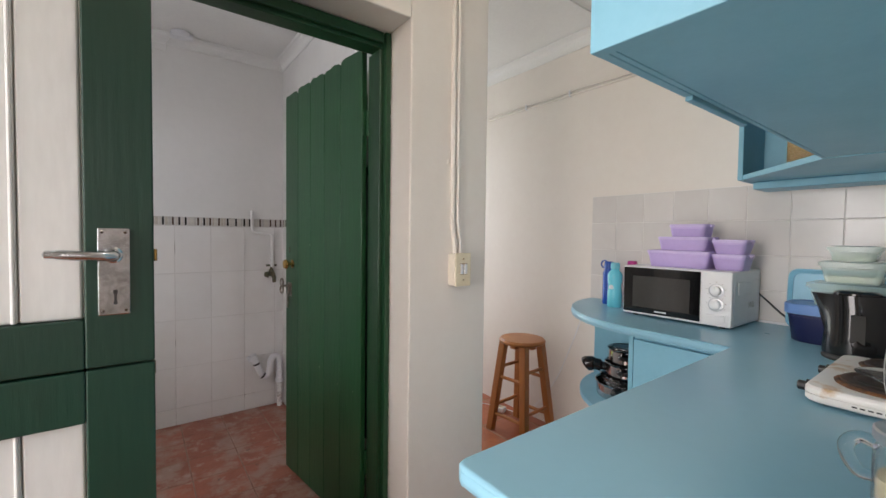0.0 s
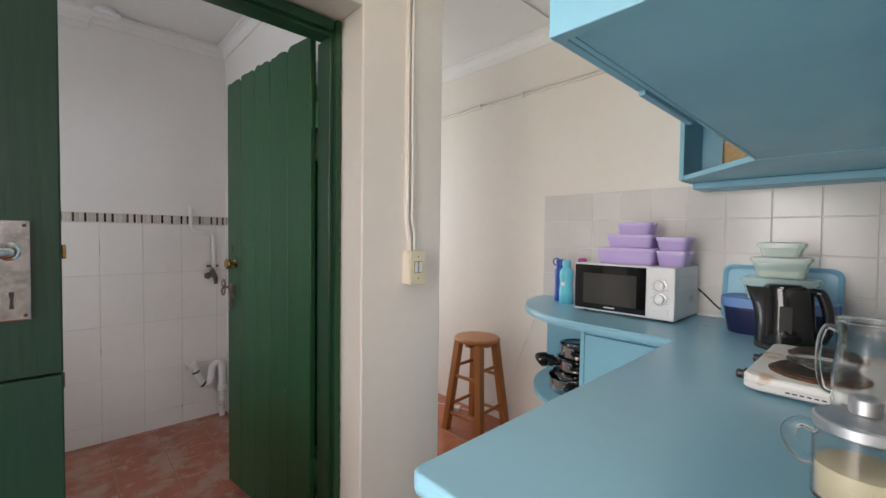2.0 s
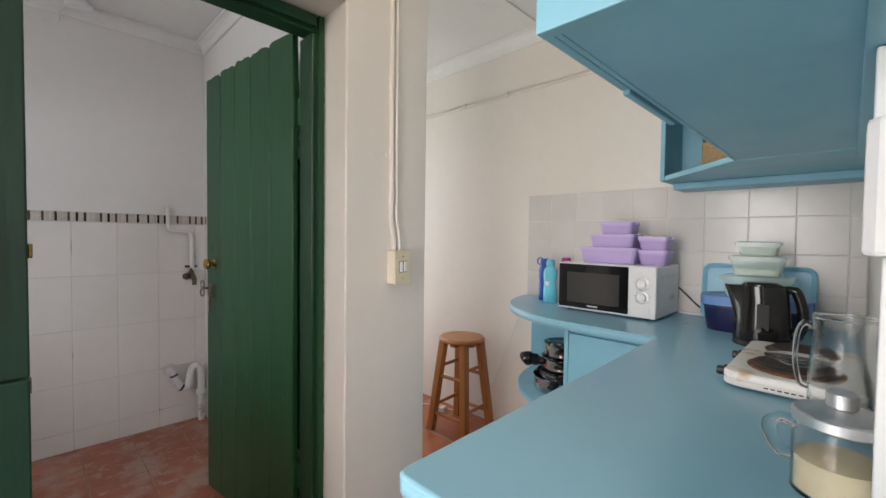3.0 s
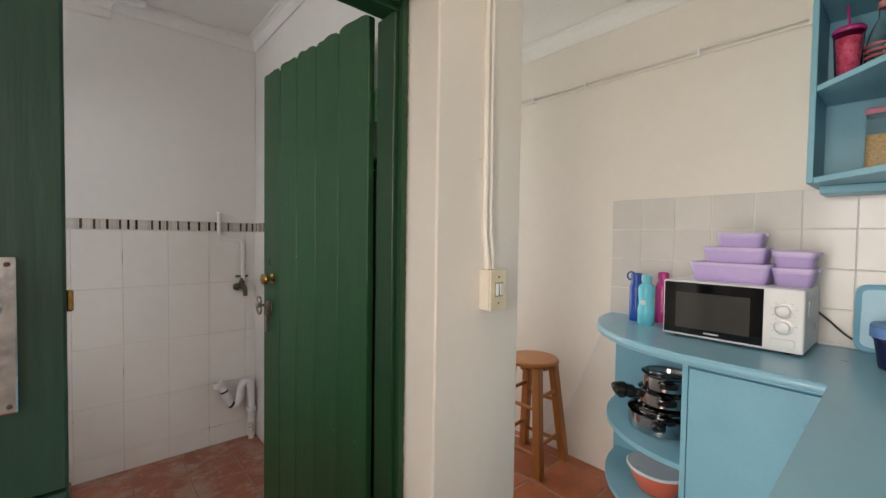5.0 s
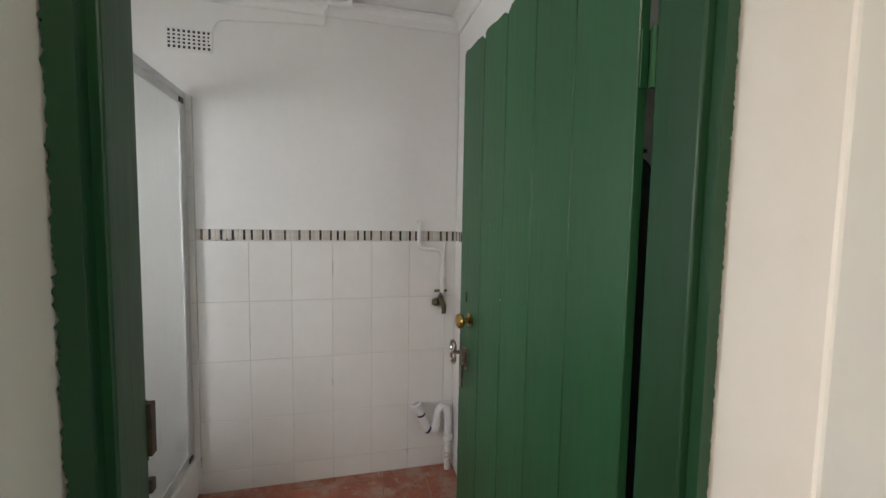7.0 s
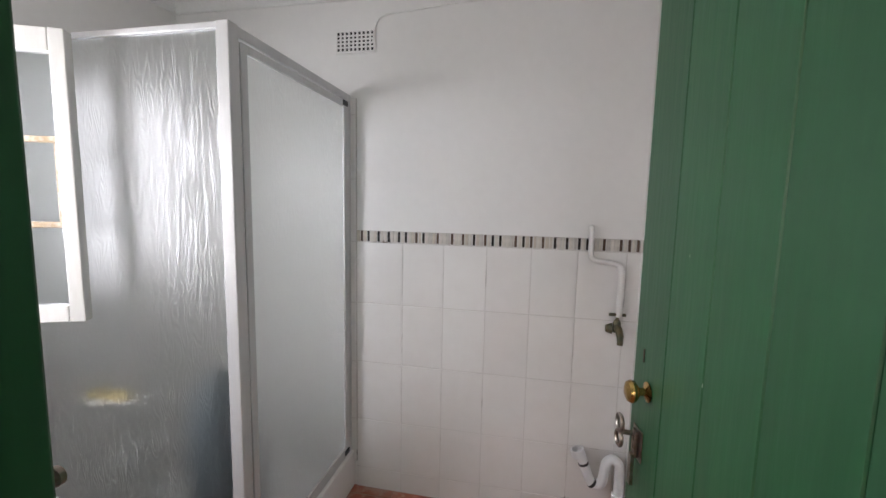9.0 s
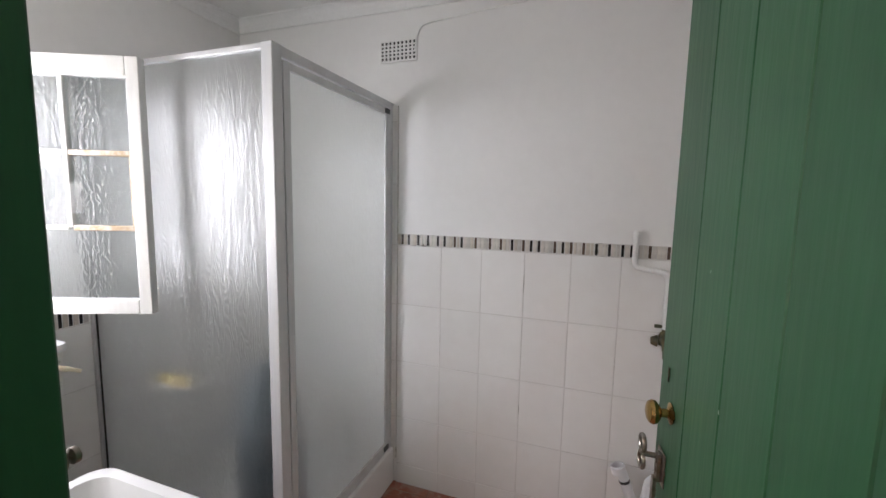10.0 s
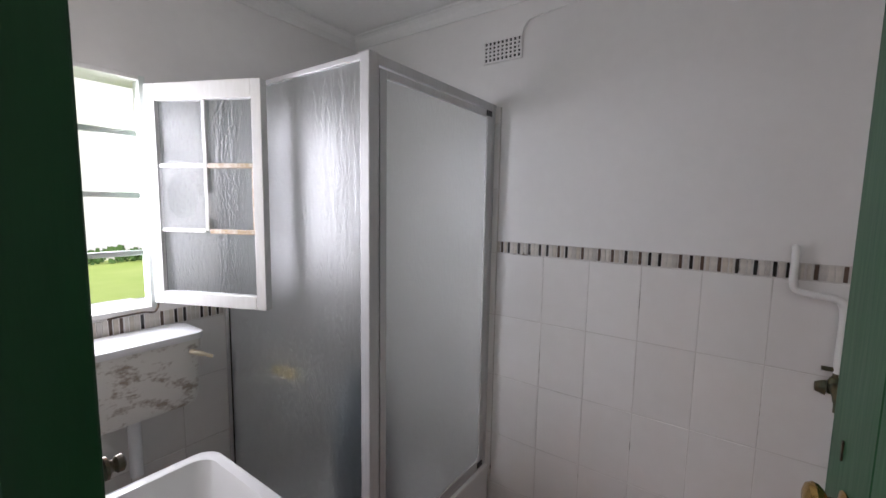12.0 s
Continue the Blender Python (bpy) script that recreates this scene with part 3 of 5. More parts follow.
part("rose", lathe(((0, 0), (0.015, 0), (0.015, 0.002), (0.012, 0.004), (0, 0.004)), 20), chrome, plate, at=pose(0.062, 0.004, 1.212, -90, 0, 0), smooth=True)
part("keyhole", boxes((0.0575, 0.0615, 0.0042, 0.0052, 1.120, 1.147), (0.0565, 0.0625, 0.0042, 0.0054, 1.139, 1.147), (0.0567, 0.0623, 0.0042, 0.0054, 1.120, 1.126)), black_matt, plate, "dark keyhole")
for x in (0.044, 0.078):
    for z in (1.108, 1.254):
        part("screw", lathe(((0, 0), (0.0028, 0), (0.0022, 0.0012), (0, 0.0014)), 8), dark_metal, plate, at=pose(x, 0.0044, z, -90, 0, 0))
part("latch_bolt", boxes((-0.006, 0.0005, -0.026, -0.014, 1.198, 1.222), bevel=0.002), brass, upper, "brass latch bolt")

# worktop: south run and east run with a rounded end, one continuous top
curve = [(2.199 - 0.60 * math.cos(a), 0.85 + 0.585 * math.sin(a)) for a in (radians(90 * i / 20) for i in range(21))]
top_outline = [(0.408, -0.016), (2.199, -0.016)] + [(2.199, curve[-1][1])] + curve[::-1][1:] + [(1.60, 0.507), (0.425, 0.507), (0.412, 0.502), (0.406, 0.490)]
worktop = thing("worktop", "pale blue gloss-painted worktop with a rounded end", "worktop")
part("board", prism(top_outline, 0.858, 0.893, 0.006, 3), blue_paint, worktop)
nose = [(2.190, curve[-1][1] - 0.014)] + [(x + 0.014 * math.cos(radians(90 * i / 20)), y - 0.014 * math.sin(radians(90 * i / 20))) for i, (x, y) in reversed(list(enumerate(curve)))][1:] + [(1.613, 0.60), (1.613, 0.494), (1.60, 0.4935), (0.50, 0.4935), (0.430, 0.493), (0.421, 0.484), (0.420, 0.40), (0.420, -0.015)]
part("nosing", tube([(x, y, 0.8735) for x, y in nose], 0.0187, 12), blue_paint, worktop, "rounded front edging", smooth=True)

cupboard = thing("base_cabinet", "blue-painted base cupboard under the worktop beside open shelves", "cabinet")
part("body", boxes((1.672, 2.198, 0.50, 0.902, 0.0, 0.851)), blue_edge, cupboard)
cdoor = part("door", boxes((1.652, 1.671, 0.515, 0.880, 0.09, 0.835), bevel=0.003), blue_edge, cupboard)
part("side_strip", boxes((1.654, 1.671, 0.883, 0.902, 0.0, 0.851), bevel=0.002), blue_edge, cupboard)
part("handle", lathe(((0, 0), (0.009, 0), (0.008, 0.012), (0.016, 0.02), (0.016, 0.027), (0, 0.03)), 16), blue_edge, cdoor, "blue round knob", pose(1.651, 0.56, 0.73, 0, -90, 0), smooth=True)
south_unit = thing("base_cabinet", "blue-painted base cupboard under the long worktop", "cabinet")
part("body", boxes((0.450, 1.67, -0.016, 0.455, 0.0, 0.851)), blue_edge, south_unit)
for i in range(3):
    part("door", boxes((0.470 + i * 0.395, 0.850 + i * 0.395, 0.4555, 0.474, 0.09, 0.835), bevel=0.003), blue_edge, south_unit)

shelf_unit = thing("corner_shelf", "blue-painted open rounded end shelves under the worktop", "shelf")
part("back_panel", boxes((2.180, 2.198, 0.904, 1.40, 0.0, 0.851)), blue_edge, shelf_unit)
for z, a, b in ((0.165, 0.51, 0.475), (0.445, 0.51, 0.475)):
    o = [(2.179, 0.9035)] + [(2.179 - a * math.cos(radians(q)), 0.9035 + b * math.sin(radians(q))) for q in range(90, -1, -6)]
    part("shelf_board", prism(o, z, z + 0.022, 0.004), blue_edge, shelf_unit)

# wall cabinets
wall_cab = thing("wall_cabinet", "blue-painted wall cabinet with doors above the long worktop", "wall cabinet")
part("body", boxes((0.492, 1.598, -0.016, 0.296, 1.4945, 2.24), bevel=0.001), blue_edge, wall_cab)
part("end_panel", boxes((0.470, 0.4915, -0.016, 0.319, 1.492, 2.24), bevel=0.002), blue_edge, wall_cab)
part("front_rail", boxes((0.492, 1.598, 0.2962, 0.3045, 1.4935, 1.53), bevel=0.0008), blue_edge, wall_cab)
part("back_rail", boxes((0.4925, 1.598, -0.016, 0.030, 1.474, 1.494), bevel=0.002), blue_edge, wall_cab)
for x0, x1, kx in ((0.4925, 0.742, 0.715), (0.746, 1.004, 0.785), (1.010, 1.40, 1.36)):
    dr = part("door", boxes((x0, x1, 0.3058 + (0.002 if x0 > 0.7 else 0), 0.320, {0.4925: 1.4935, 0.746: 1.488, 1.010: 1.514}[x0], 2.235), bevel=0.002), blue_edge, wall_cab)
    part("knob", lathe(((0, 0), (0.008, 0), (0.007, 0.010), (0.016, 0.018), (0.018, 0.026), (0.012, 0.033), (0, 0.034)), 18), blue_edge, dr, "round blue wooden knob", pose(kx, 0.320, 1.575, -90, 0, 0), smooth=True)

open_cab = thing("wall_cabinet", "blue-painted open wall shelves holding jars and cups", "wall cabinet")
part("side_panel", boxes((1.940, 2.198, 0.606, 0.624, 1.492, 2.24), bevel=0.002), blue_edge, open_cab)
part("back_panel", boxes((2.186, 2.1985, -0.010, 0.6055, 1.4925, 2.24)), blue_edge, open_cab)
for z in (1.492, 1.806, 2.12):
    part("shelf_board", prism([(1.600, -0.0005), (2.1855, -0.0005), (2.1855, 0.6055), (1.942, 0.6055), (1.602, 0.305)], z, z + 0.02, 0.002), blue_edge, open_cab)
part("back_panel", boxes((1.600, 2.1855, -0.016, -0.001, 1.492, 2.24)), blue_edge, open_cab)
part("bottom_rail", boxes((2.04, 2.198, 0.0, 0.60, 1.462, 1.4915), bevel=0.004), blue_edge, open_cab)

# shower enclosure
shower = thing("shower_enclosure", "aluminium shower enclosure with bark-patterned frosted panels", "shower")
SX, SY = -0.500, 2.320
part("tray_kerb", boxes((-1.449, SX + 0.03, SY - 0.03, SY + 0.05, 0, 0.20), (SX - 0.05, SX + 0.03, SY + 0.0505, 3.134, 0, 0.20), bevel=0.008), ceramic, shower)
part("tray_floor", boxes((-1.449, SX - 0.0505, SY + 0.051, 3.134, 0, 0.05)), ceramic, shower)
part("corner_post", boxes((SX - 0.022, SX + 0.022, SY - 0.022, SY + 0.022, 0.2005, 1.998), bevel=0.004), aluminium, shower)
part("wall_post", boxes((-1.449, -1.425, SY - 0.014, SY + 0.014, 0.2005, 1.998), bevel=0.003), aluminium, shower)
part("wall_post", boxes((SX - 0.016, SX + 0.016, 3.095, 3.134, 0.2005, 1.998), bevel=0.003), aluminium, shower)
part("seal", boxes((-1.4246, -1.4205, SY - 0.008, SY - 0.0025, 0.232, 1.970)), black_matt, shower, "black rubber seal")
part("top_rail", boxes((-1.4245, SX - 0.0225, SY - 0.014, SY + 0.014, 1.979, 1.998), bevel=0.003), aluminium, shower)
part("bottom_rail", boxes((-1.4245, SX - 0.0225, SY - 0.014, SY + 0.014, 0.201, 0.230), bevel=0.003), aluminium, shower)
part("head_rail", boxes((SX - 0.016, SX + 0.016, SY + 0.0225, 3.0945, 1.965, 1.998), bevel=0.003), aluminium, shower)
part("sill_rail", boxes((SX - 0.016, SX + 0.016, SY + 0.0225, 3.0945, 0.201, 0.220), bevel=0.003), aluminium, shower)
side_pane = part("pane", boxes((-1.4246, SX - 0.022, SY - 0.002, SY + 0.002, 0.228, 1.981)), shower_glass, shower, "frosted bark-pattern side panel")
sdoor = thing("door")
sdoor.parent = shower
part("stile", boxes((SX + 0.002, SX + 0.020, SY + 0.028, SY + 0.060, 0.225, 1.957), bevel=0.003), aluminium, sdoor)
part("stile", boxes((SX + 0.002, SX + 0.020, 3.045, 3.085, 0.225, 1.955), bevel=0.003), aluminium, sdoor)
part("rail", boxes((SX + 0.002, SX + 0.020, SY + 0.0605, 3.0445, 1.929, 1.957), bevel=0.003), aluminium, sdoor)
part("rail", boxes((SX + 0.002, SX + 0.020, SY + 0.0605, 3.0445, 0.225, 0.262), bevel=0.003), aluminium, sdoor)
door_pane = part("pane", boxes((SX + 0.009, SX + 0.013, SY + 0.058, 3.047, 0.260, 1.931)), shower_door_glass, sdoor)
for z in (0.236, 1.945):
    part("pivot", boxes((SX + 0.0205, SX + 0.027, 3.03, 3.075, z - 0.012, z + 0.012), bevel=0.002), black_matt, sdoor)
for p in (side_pane, door_pane):
    p.visible_shadow = False

# bathroom window: frame with bars, casement swung into the room
win = tagged(new("window_1"), "white wooden casement window, swung open into the bathroom", "window", kind="structure")
for s in ((-1.512, -1.448, WIN_N - 0.022, WIN_N, SILL, HEAD), (-1.512, -1.448, WIN_S - 0.03, WIN_S + 0.01, SILL, HEAD)):
    part("jamb", boxes(s, bevel=0.003), jamb_paint, win)
part("head", boxes((-1.512, -1.446, WIN_S + 0.0105, WIN_N - 0.0225, HEAD - 0.018, HEAD), bevel=0.003), white_gloss, win)
part("window_sill", boxes((-1.66, -1.428, WIN_S + 0.0105, WIN_N - 0.0225, SILL - 0.008, SILL + 0.014), bevel=0.005), white_gloss, win)
for z in (1.310, 1.543, 1.786):
    part("bar", boxes((-1.511, -1.497, WIN_S + 0.01, WIN_N - 0.0225, z - 0.011, z + 0.011), bevel=0.002), bar_paint, win)
hinge = Vector((-1.435, 2.035, 0))
tip = Vector((-0.968, 2.242, 0))
turn_deg = math.degrees(math.atan2(tip.y - hinge.y, tip.x - hinge.x))
CW, CZ0, CZ1 = (tip - hinge).length, 1.108, 1.972
cas = thing("casement")
cas.parent = win
cas.matrix_basis = pose(hinge.x, hinge.y, 0, 0, 0, turn_deg)
part("stile", boxes((0, 0.048, -0.018, 0.018, CZ0, CZ1), bevel=0.003), white_gloss, cas)
part("stile", boxes((CW - 0.042, CW, -0.018, 0.018, CZ0, CZ1), bevel=0.003), white_gloss, cas)
part("rail", boxes((0.0485, CW - 0.0425, -0.018, 0.018, CZ0, CZ0 + 0.052), bevel=0.003), white_gloss, cas)
part("rail", boxes((0.0485, CW - 0.0425, -0.018, 0.018, CZ1 - 0.066, CZ1), bevel=0.003), white_gloss, cas)
G0, G1, MID = 0.0485, CW - 0.0425, CW / 2 + 0.004
Z1, Z2 = 1.408, 1.660
part("glazing_bar", boxes((MID - 0.008, MID + 0.008, -0.012, 0.012, Z1, CZ1 - 0.0665), bevel=0.003), white_gloss, cas)
for z in (Z1, Z2):
    part("glazing_bar", boxes((G0, MID - 0.0085, -0.012, 0.012, z - 0.008, z + 0.008), bevel=0.003), white_gloss, cas)
    part("glazing_bar", boxes((MID + 0.0085, G1, -0.012, 0.012, z - 0.010, z + 0.008), bevel=0.003), flaking, cas, "peeling bar with bare wood")
part("putty_line", boxes((G1 - 0.008, G1 - 0.0005, 0.004, 0.014, Z1 + 0.009, Z2 - 0.011), (G1 - 0.008, G1 - 0.0005, -0.014, -0.004, Z1 + 0.009, Z2 - 0.011), bevel=0.002), flaking, cas, "flaking ochre putty")
for x0, x1, z0, z1 in ((G0, MID, Z2, CZ1 - 0.066), (MID, G1, Z2, CZ1 - 0.066), (G0, MID, Z1, Z2), (MID, G1, Z1, Z2), (G0, G1, CZ0 + 0.052, Z1)):
    pn = part("pane", boxes((x0 + 0.001, x1 - 0.001, -0.002, 0.002, z0 + 0.001, z1 - 0.001)), obscure, cas, "hammered obscure glass pane")
    pn.visible_shadow = False


# ---- kitchen things ----
def microwave():
    m = thing("microwave", "white microwave oven with a black glass door, on the worktop", "microwave", pose(2.022, 0.826, 0.893))
    W, D, H = 0.448, 0.318, 0.222                     # along y, along x, height; front faces -x
    part("casing", boxes((-D / 2 + 0.022, D / 2, -W / 2, W / 2, 0.010, 0.010 + H), bevel=0.005), white_plastic, m)
    bezel = part("front", boxes((-D / 2, -D / 2 + 0.0215, -W / 2, W / 2, 0.010, 0.010 + H), bevel=0.006), white_plastic, m)
    d = part("door", boxes((-D / 2 - 0.006, -D / 2 - 0.0003, -W / 2 + 0.112, W / 2 - 0.006, 0.020, 0.004 + H), bevel=0.002), oven_glass, m, "black glass door")
    part("window", boxes((-D / 2 - 0.0075, -D / 2 - 0.0062, -W / 2 + 0.150, W / 2 - 0.050, 0.046, 0.188), bevel=0.0005), surface("oven_window_mesh", (0.05, 0.048, 0.046), None, 0.15, relief=0), d, "dark window of fine mesh")
    part("maker_mark", boxes((-D / 2 - 0.0072, -D / 2 - 0.0062, 0.022, 0.072, 0.030, 0.036)), pale_lid, d)
    for z in (0.155, 0.098):
        kn = part("dial", lathe(((0, 0), (0.024, 0), (0.024, 0.003), (0.019, 0.005), (0.018, 0.017), (0.015, 0.019), (0, 0.019)), 28), white_plastic, m, "white dial with a chrome ring", pose(-D / 2, -W / 2 + 0.055, z, 0, -90, 0), smooth=True)
        part("chrome_ring", lathe(((0.0275, 0), (0.0275, 0.005), (0.0228, 0.006), (0.0228, 0)), 28), brushed_steel, kn, smooth=True)
        part("pointer", boxes((0.004, 0.016, -0.001, 0.001, 0.019, 0.0198)), pale_lid, kn)
        for a in range(-120, 121, 40):
            y, zz = -W / 2 + 0.055 + 0.034 * math.sin(radians(a)), z + 0.034 * math.cos(radians(a))
            part("dial_mark", boxes((-D / 2 - 0.0008, -D / 2 - 0.0002, y - 0.003, y + 0.003, zz - 0.0006, zz + 0.0006)), worn_steel, m)
    part("door_button", boxes((-D / 2 - 0.003, -D / 2 - 0.0003, -W / 2 + 0.022, -W / 2 + 0.090, 0.028, 0.056), bevel=0.002), white_plastic, m)
    for sx in (-0.12, 0.12):
        for sy in (-0.18, 0.18):
            part("foot", lathe(((0, 0), (0.012, 0), (0.012, 0.0102), (0, 0.0102)), 12), black_matt, m, at=pose(sx, sy, 0))
    for i in range(5):
        part("vent_slot", boxes((0.03 + i * 0.014, 0.033 + i * 0.014, -W / 2 - 0.0006, -W / 2 - 0.0001, 0.075, 0.10)), worn_steel, m)
    part("side_recess", boxes((-0.10, 0.12, -W / 2 - 0.003, -W / 2 - 0.0003, 0.135, 0.19), bevel=0.002), white_plastic, m)
    return m


microwave()


def tub(name, label, x, y, z, w, d, h, body, lid, group="", turn=0.0, flare=0.9, lid_h=0.012, lip=0.006, r=0.018):
    """A lidded food tub; w runs along y."""
    t = thing(name, label, "food container", pose(x, y, z, 0, 0, turn), group)
    part("box", tray(((rounded(d * flare, w * flare, r), 0), (rounded(d * flare + 0.004, w * flare + 0.004, r), 0.004), (rounded(d * 0.985, w * 0.985, r), h - 0.010), (rounded(d, w, r), h - 0.009), (rounded(d, w, r), h - 0.0005))), body, t, smooth=True)
    l = part("lid", tray(((rounded(d + lip, w + lip, r), h), (rounded(d + lip, w + lip, r), h + lid_h - 0.003), (rounded(d + lip - 0.006, w + lip - 0.006, r), h + lid_h), (rounded(d - 0.020, w - 0.020, r * 0.8), h + lid_h), (rounded(d - 0.026, w - 0.026, r * 0.8), h + lid_h - 0.003))), lid, t, smooth=True)
    part("tab", boxes((-0.012, 0.012, -(w + lip) / 2 - 0.008, -(w + lip) / 2 - 0.0003, h + 0.001, h + lid_h - 0.003), bevel=0.001), lid, l)
    return t


G = "lilac food containers"
tub("food_container", "large lilac plastic food container on the microwave", 2.015, 0.845, 1.125, 0.262, 0.17, 0.064, lilac, lilac_lid, G)
tub("food_container", "middle lilac plastic food container in a stack", 2.015, 0.832, 1.2015, 0.205, 0.14, 0.050, lilac, lilac_lid, G)
tub("food_container", "small lilac plastic food container topping a stack", 2.015, 0.818, 1.264, 0.148, 0.11, 0.044, lilac, lilac_lid, G)
tub("food_container", "square lilac plastic food container on the microwave", 2.01, 0.652, 1.125, 0.120, 0.12, 0.056, lilac, lilac_lid, G, flare=0.82)
tub("food_container", "square lilac plastic food container upon another", 2.01, 0.652, 1.1935, 0.122, 0.12, 0.048, lilac, lilac_lid, G, 2, flare=0.82)


def bottle(name, label, x, y, radius, height, body, cap, neck=0.55, loop=False, waist=0.0):
    b = thing(name, label, "water bottle", pose(x, y, 0.893), "water bottles")
    h = height
    part("body", lathe(((0, 0), (radius * 0.92, 0), (radius, 0.006), (radius, h * 0.30), (radius - waist, h * 0.42), (radius - waist, h * 0.5), (radius, h * 0.60), (radius, h * 0.72), (radius * 0.86, h * 0.78), (radius * neck, h * 0.83), (radius * neck, h * 0.86), (0, h * 0.86)), 28), body, b, smooth=True)
    c = part("cap", lathe(((0, h * 0.861), (radius * neck * 1.15, h * 0.861), (radius * neck * 1.15, h * 0.97), (radius * neck * 0.9, h), (0, h)), 20), cap, b, smooth=True)
    if loop:
        part("carry_loop", tube([(0, 0.004 + 0.020 * math.cos(a) + 0.022, h * 0.93 + 0.020 * math.sin(a)) for a in (2 * math.pi * i / 16 for i in range(17))], 0.004, 8), cap, c, smooth=True)
    return b


bottle("water_bottle", "blue plastic water bottle with a carrying loop", 2.070, 1.252, 0.031, 0.232, deep_blue, deep_blue, 0.7, True)
bt = bottle("water_bottle", "translucent aqua water bottle with a waisted body", 2.010, 1.180, 0.036, 0.232, aqua, aqua_solid, 0.55, False, 0.004)
part("emblem", lathe(((0, 0), (0.012, 0), (0.012, 0.0006), (0, 0.0006)), 20), pale_lid, bt, at=pose(-0.0325, 0.0, 0.105, 0, -90, 0))
bottle("water_bottle", "magenta plastic water bottle beside the microwave", 2.125, 1.150, 0.034, 0.240, pink, pink, 0.62)

# leaning tray, tubs, kettle
board = thing("serving_tray", "sky-blue plastic tray leaning against the tiles", "tray", pose(2.155, 0.312, 0.894, 0, 7, 0))
outer, inner = rounded(0.245, 0.385, 0.035), rounded(0.212, 0.352, 0.025)
tb = bmesh.new()
rings = [[tb.verts.new((x, b, a + 0.1225)) for a, b in pts] for pts, x in ((outer, 0.012), (outer, -0.006), (rounded(0.235, 0.375, 0.032), -0.010), (inner, -0.004), (inner, 0.004))]
for p, q in zip(rings, rings[1:]):
    for i in range(len(p)):
        j = (i + 1) % len(p)
        tb.faces.new((p[i], p[j], q[j], q[i]))
tb.faces.new(rings[0][::-1])
tb.faces.new(rings[-1])
part("panel", tb, sky_plastic, board, smooth=True)
tub("food_container", "navy plastic tub with a bright blue lid", 1.960, 0.287, 0.893, 0.320, 0.17, 0.100, navy, cobalt, "stacked tubs", 0, 0.90, 0.036, 0.014, 0.06)
M = "mint food containers"
def mint_tub(label, x, y, z, w, d, h):
    t = thing("food_container", label, "food container", pose(x, y, z), M)
    part("box", tray(((rounded(d * 0.84, w * 0.84, 0.02), 0), (rounded(d * 0.97, w * 0.97, 0.02), h - 0.006), (rounded(d, w, 0.02), h - 0.005), (rounded(d, w, 0.02), h - 0.0005))), mint, t, smooth=True)
    part("lid", tray(((rounded(d + 0.010, w + 0.010, 0.02), h), (rounded(d + 0.010, w + 0.010, 0.02), h + 0.012), (rounded(d - 0.01, w - 0.01, 0.02), h + 0.016), (rounded(d - 0.03, w - 0.03, 0.02), h + 0.013))), mint, t, "translucent mint lid", smooth=True)
    part("contents", tray(((rounded(d * 0.80, w * 0.80, 0.016), 0.003), (rounded(d * 0.86, w * 0.86, 0.016), h * 0.42))), surface("pale_green_food", (0.82, 0.86, 0.74), None, 0.6, relief=0.1), t, "pale green contents")
mint_tub("large mint translucent food container on the navy tub", 1.955, 0.277, 1.030, 0.216, 0.15, 0.064)
mint_tub("middle mint translucent food container in a stack", 1.955, 0.277, 1.111, 0.162, 0.13, 0.058)
mint_tub("small mint translucent food container topping a stack", 1.955, 0.277, 1.186, 0.126, 0.11, 0.036)


def kettle():
    k = thing("kettle", "glossy black plastic electric kettle on the worktop", "kettle", pose(1.752, 0.236, 0.893, 0, 0, 98) @ Matrix.Diagonal((0.90, 0.92, 0.95, 1)))
    sections = []
    for z, rx, ry, sh in ((0.016, 0.088, 0.070, 0), (0.03, 0.089, 0.071, 0), (0.09, 0.084, 0.066, 0), (0.155, 0.080, 0.060, 0.002), (0.19, 0.078, 0.058, 0.008), (0.208, 0.076, 0.056, 0.014)):
        pts = []
        for i in range(36):
            a = 2 * math.pi * i / 36
            spout = max(0, math.cos(a)) ** 14 * max(0, (z - 0.09) / 0.118) * 0.036
            pts.append((sh * 0.5 + (rx + spout) * math.cos(a), ry * math.sin(a)))
        sections.append((pts, z))
    part("jug", tray(sections), black_plastic, k, smooth=True)
    part("lid", tray([([(0.004 + r * 0.060 * math.cos(2 * math.pi * i / 30), r * 0.047 * math.sin(2 * math.pi * i / 30)) for i in range(30)], z) for r, z in ((1, 0.2083), (1, 0.214), (0.85, 0.220), (0.4, 0.222))]), black_plastic, k, smooth=True)
    part("handle", tube(bend([(-0.052, 0, 0.196), (-0.086, 0, 0.198), (-0.100, 0, 0.180), (-0.112, 0, 0.138), (-0.115, 0, 0.092), (-0.106, 0, 0.056), (-0.080, 0, 0.042)], 5), [0.014] * 6 + [0.0165] * 20 + [0.019] * 5, 14), black_plastic, k, smooth=True)
    # Grey patch put on the side in place of an irregular reflection.
    part("reflection_patch", boxes((-0.018, 0.018, 0.0600, 0.0675, 0.060, 0.150), bevel=0.002), surface("reflection_grey", (0.06, 0.058, 0.055), None, 0.15, relief=0), k, "smoky grey patch standing for a reflection")
    part("base", lathe(((0, 0), (0.088, 0), (0.090, 0.006), (0.084, 0.0155), (0, 0.0155)), 36), black_matt, k, smooth=True)


kettle()


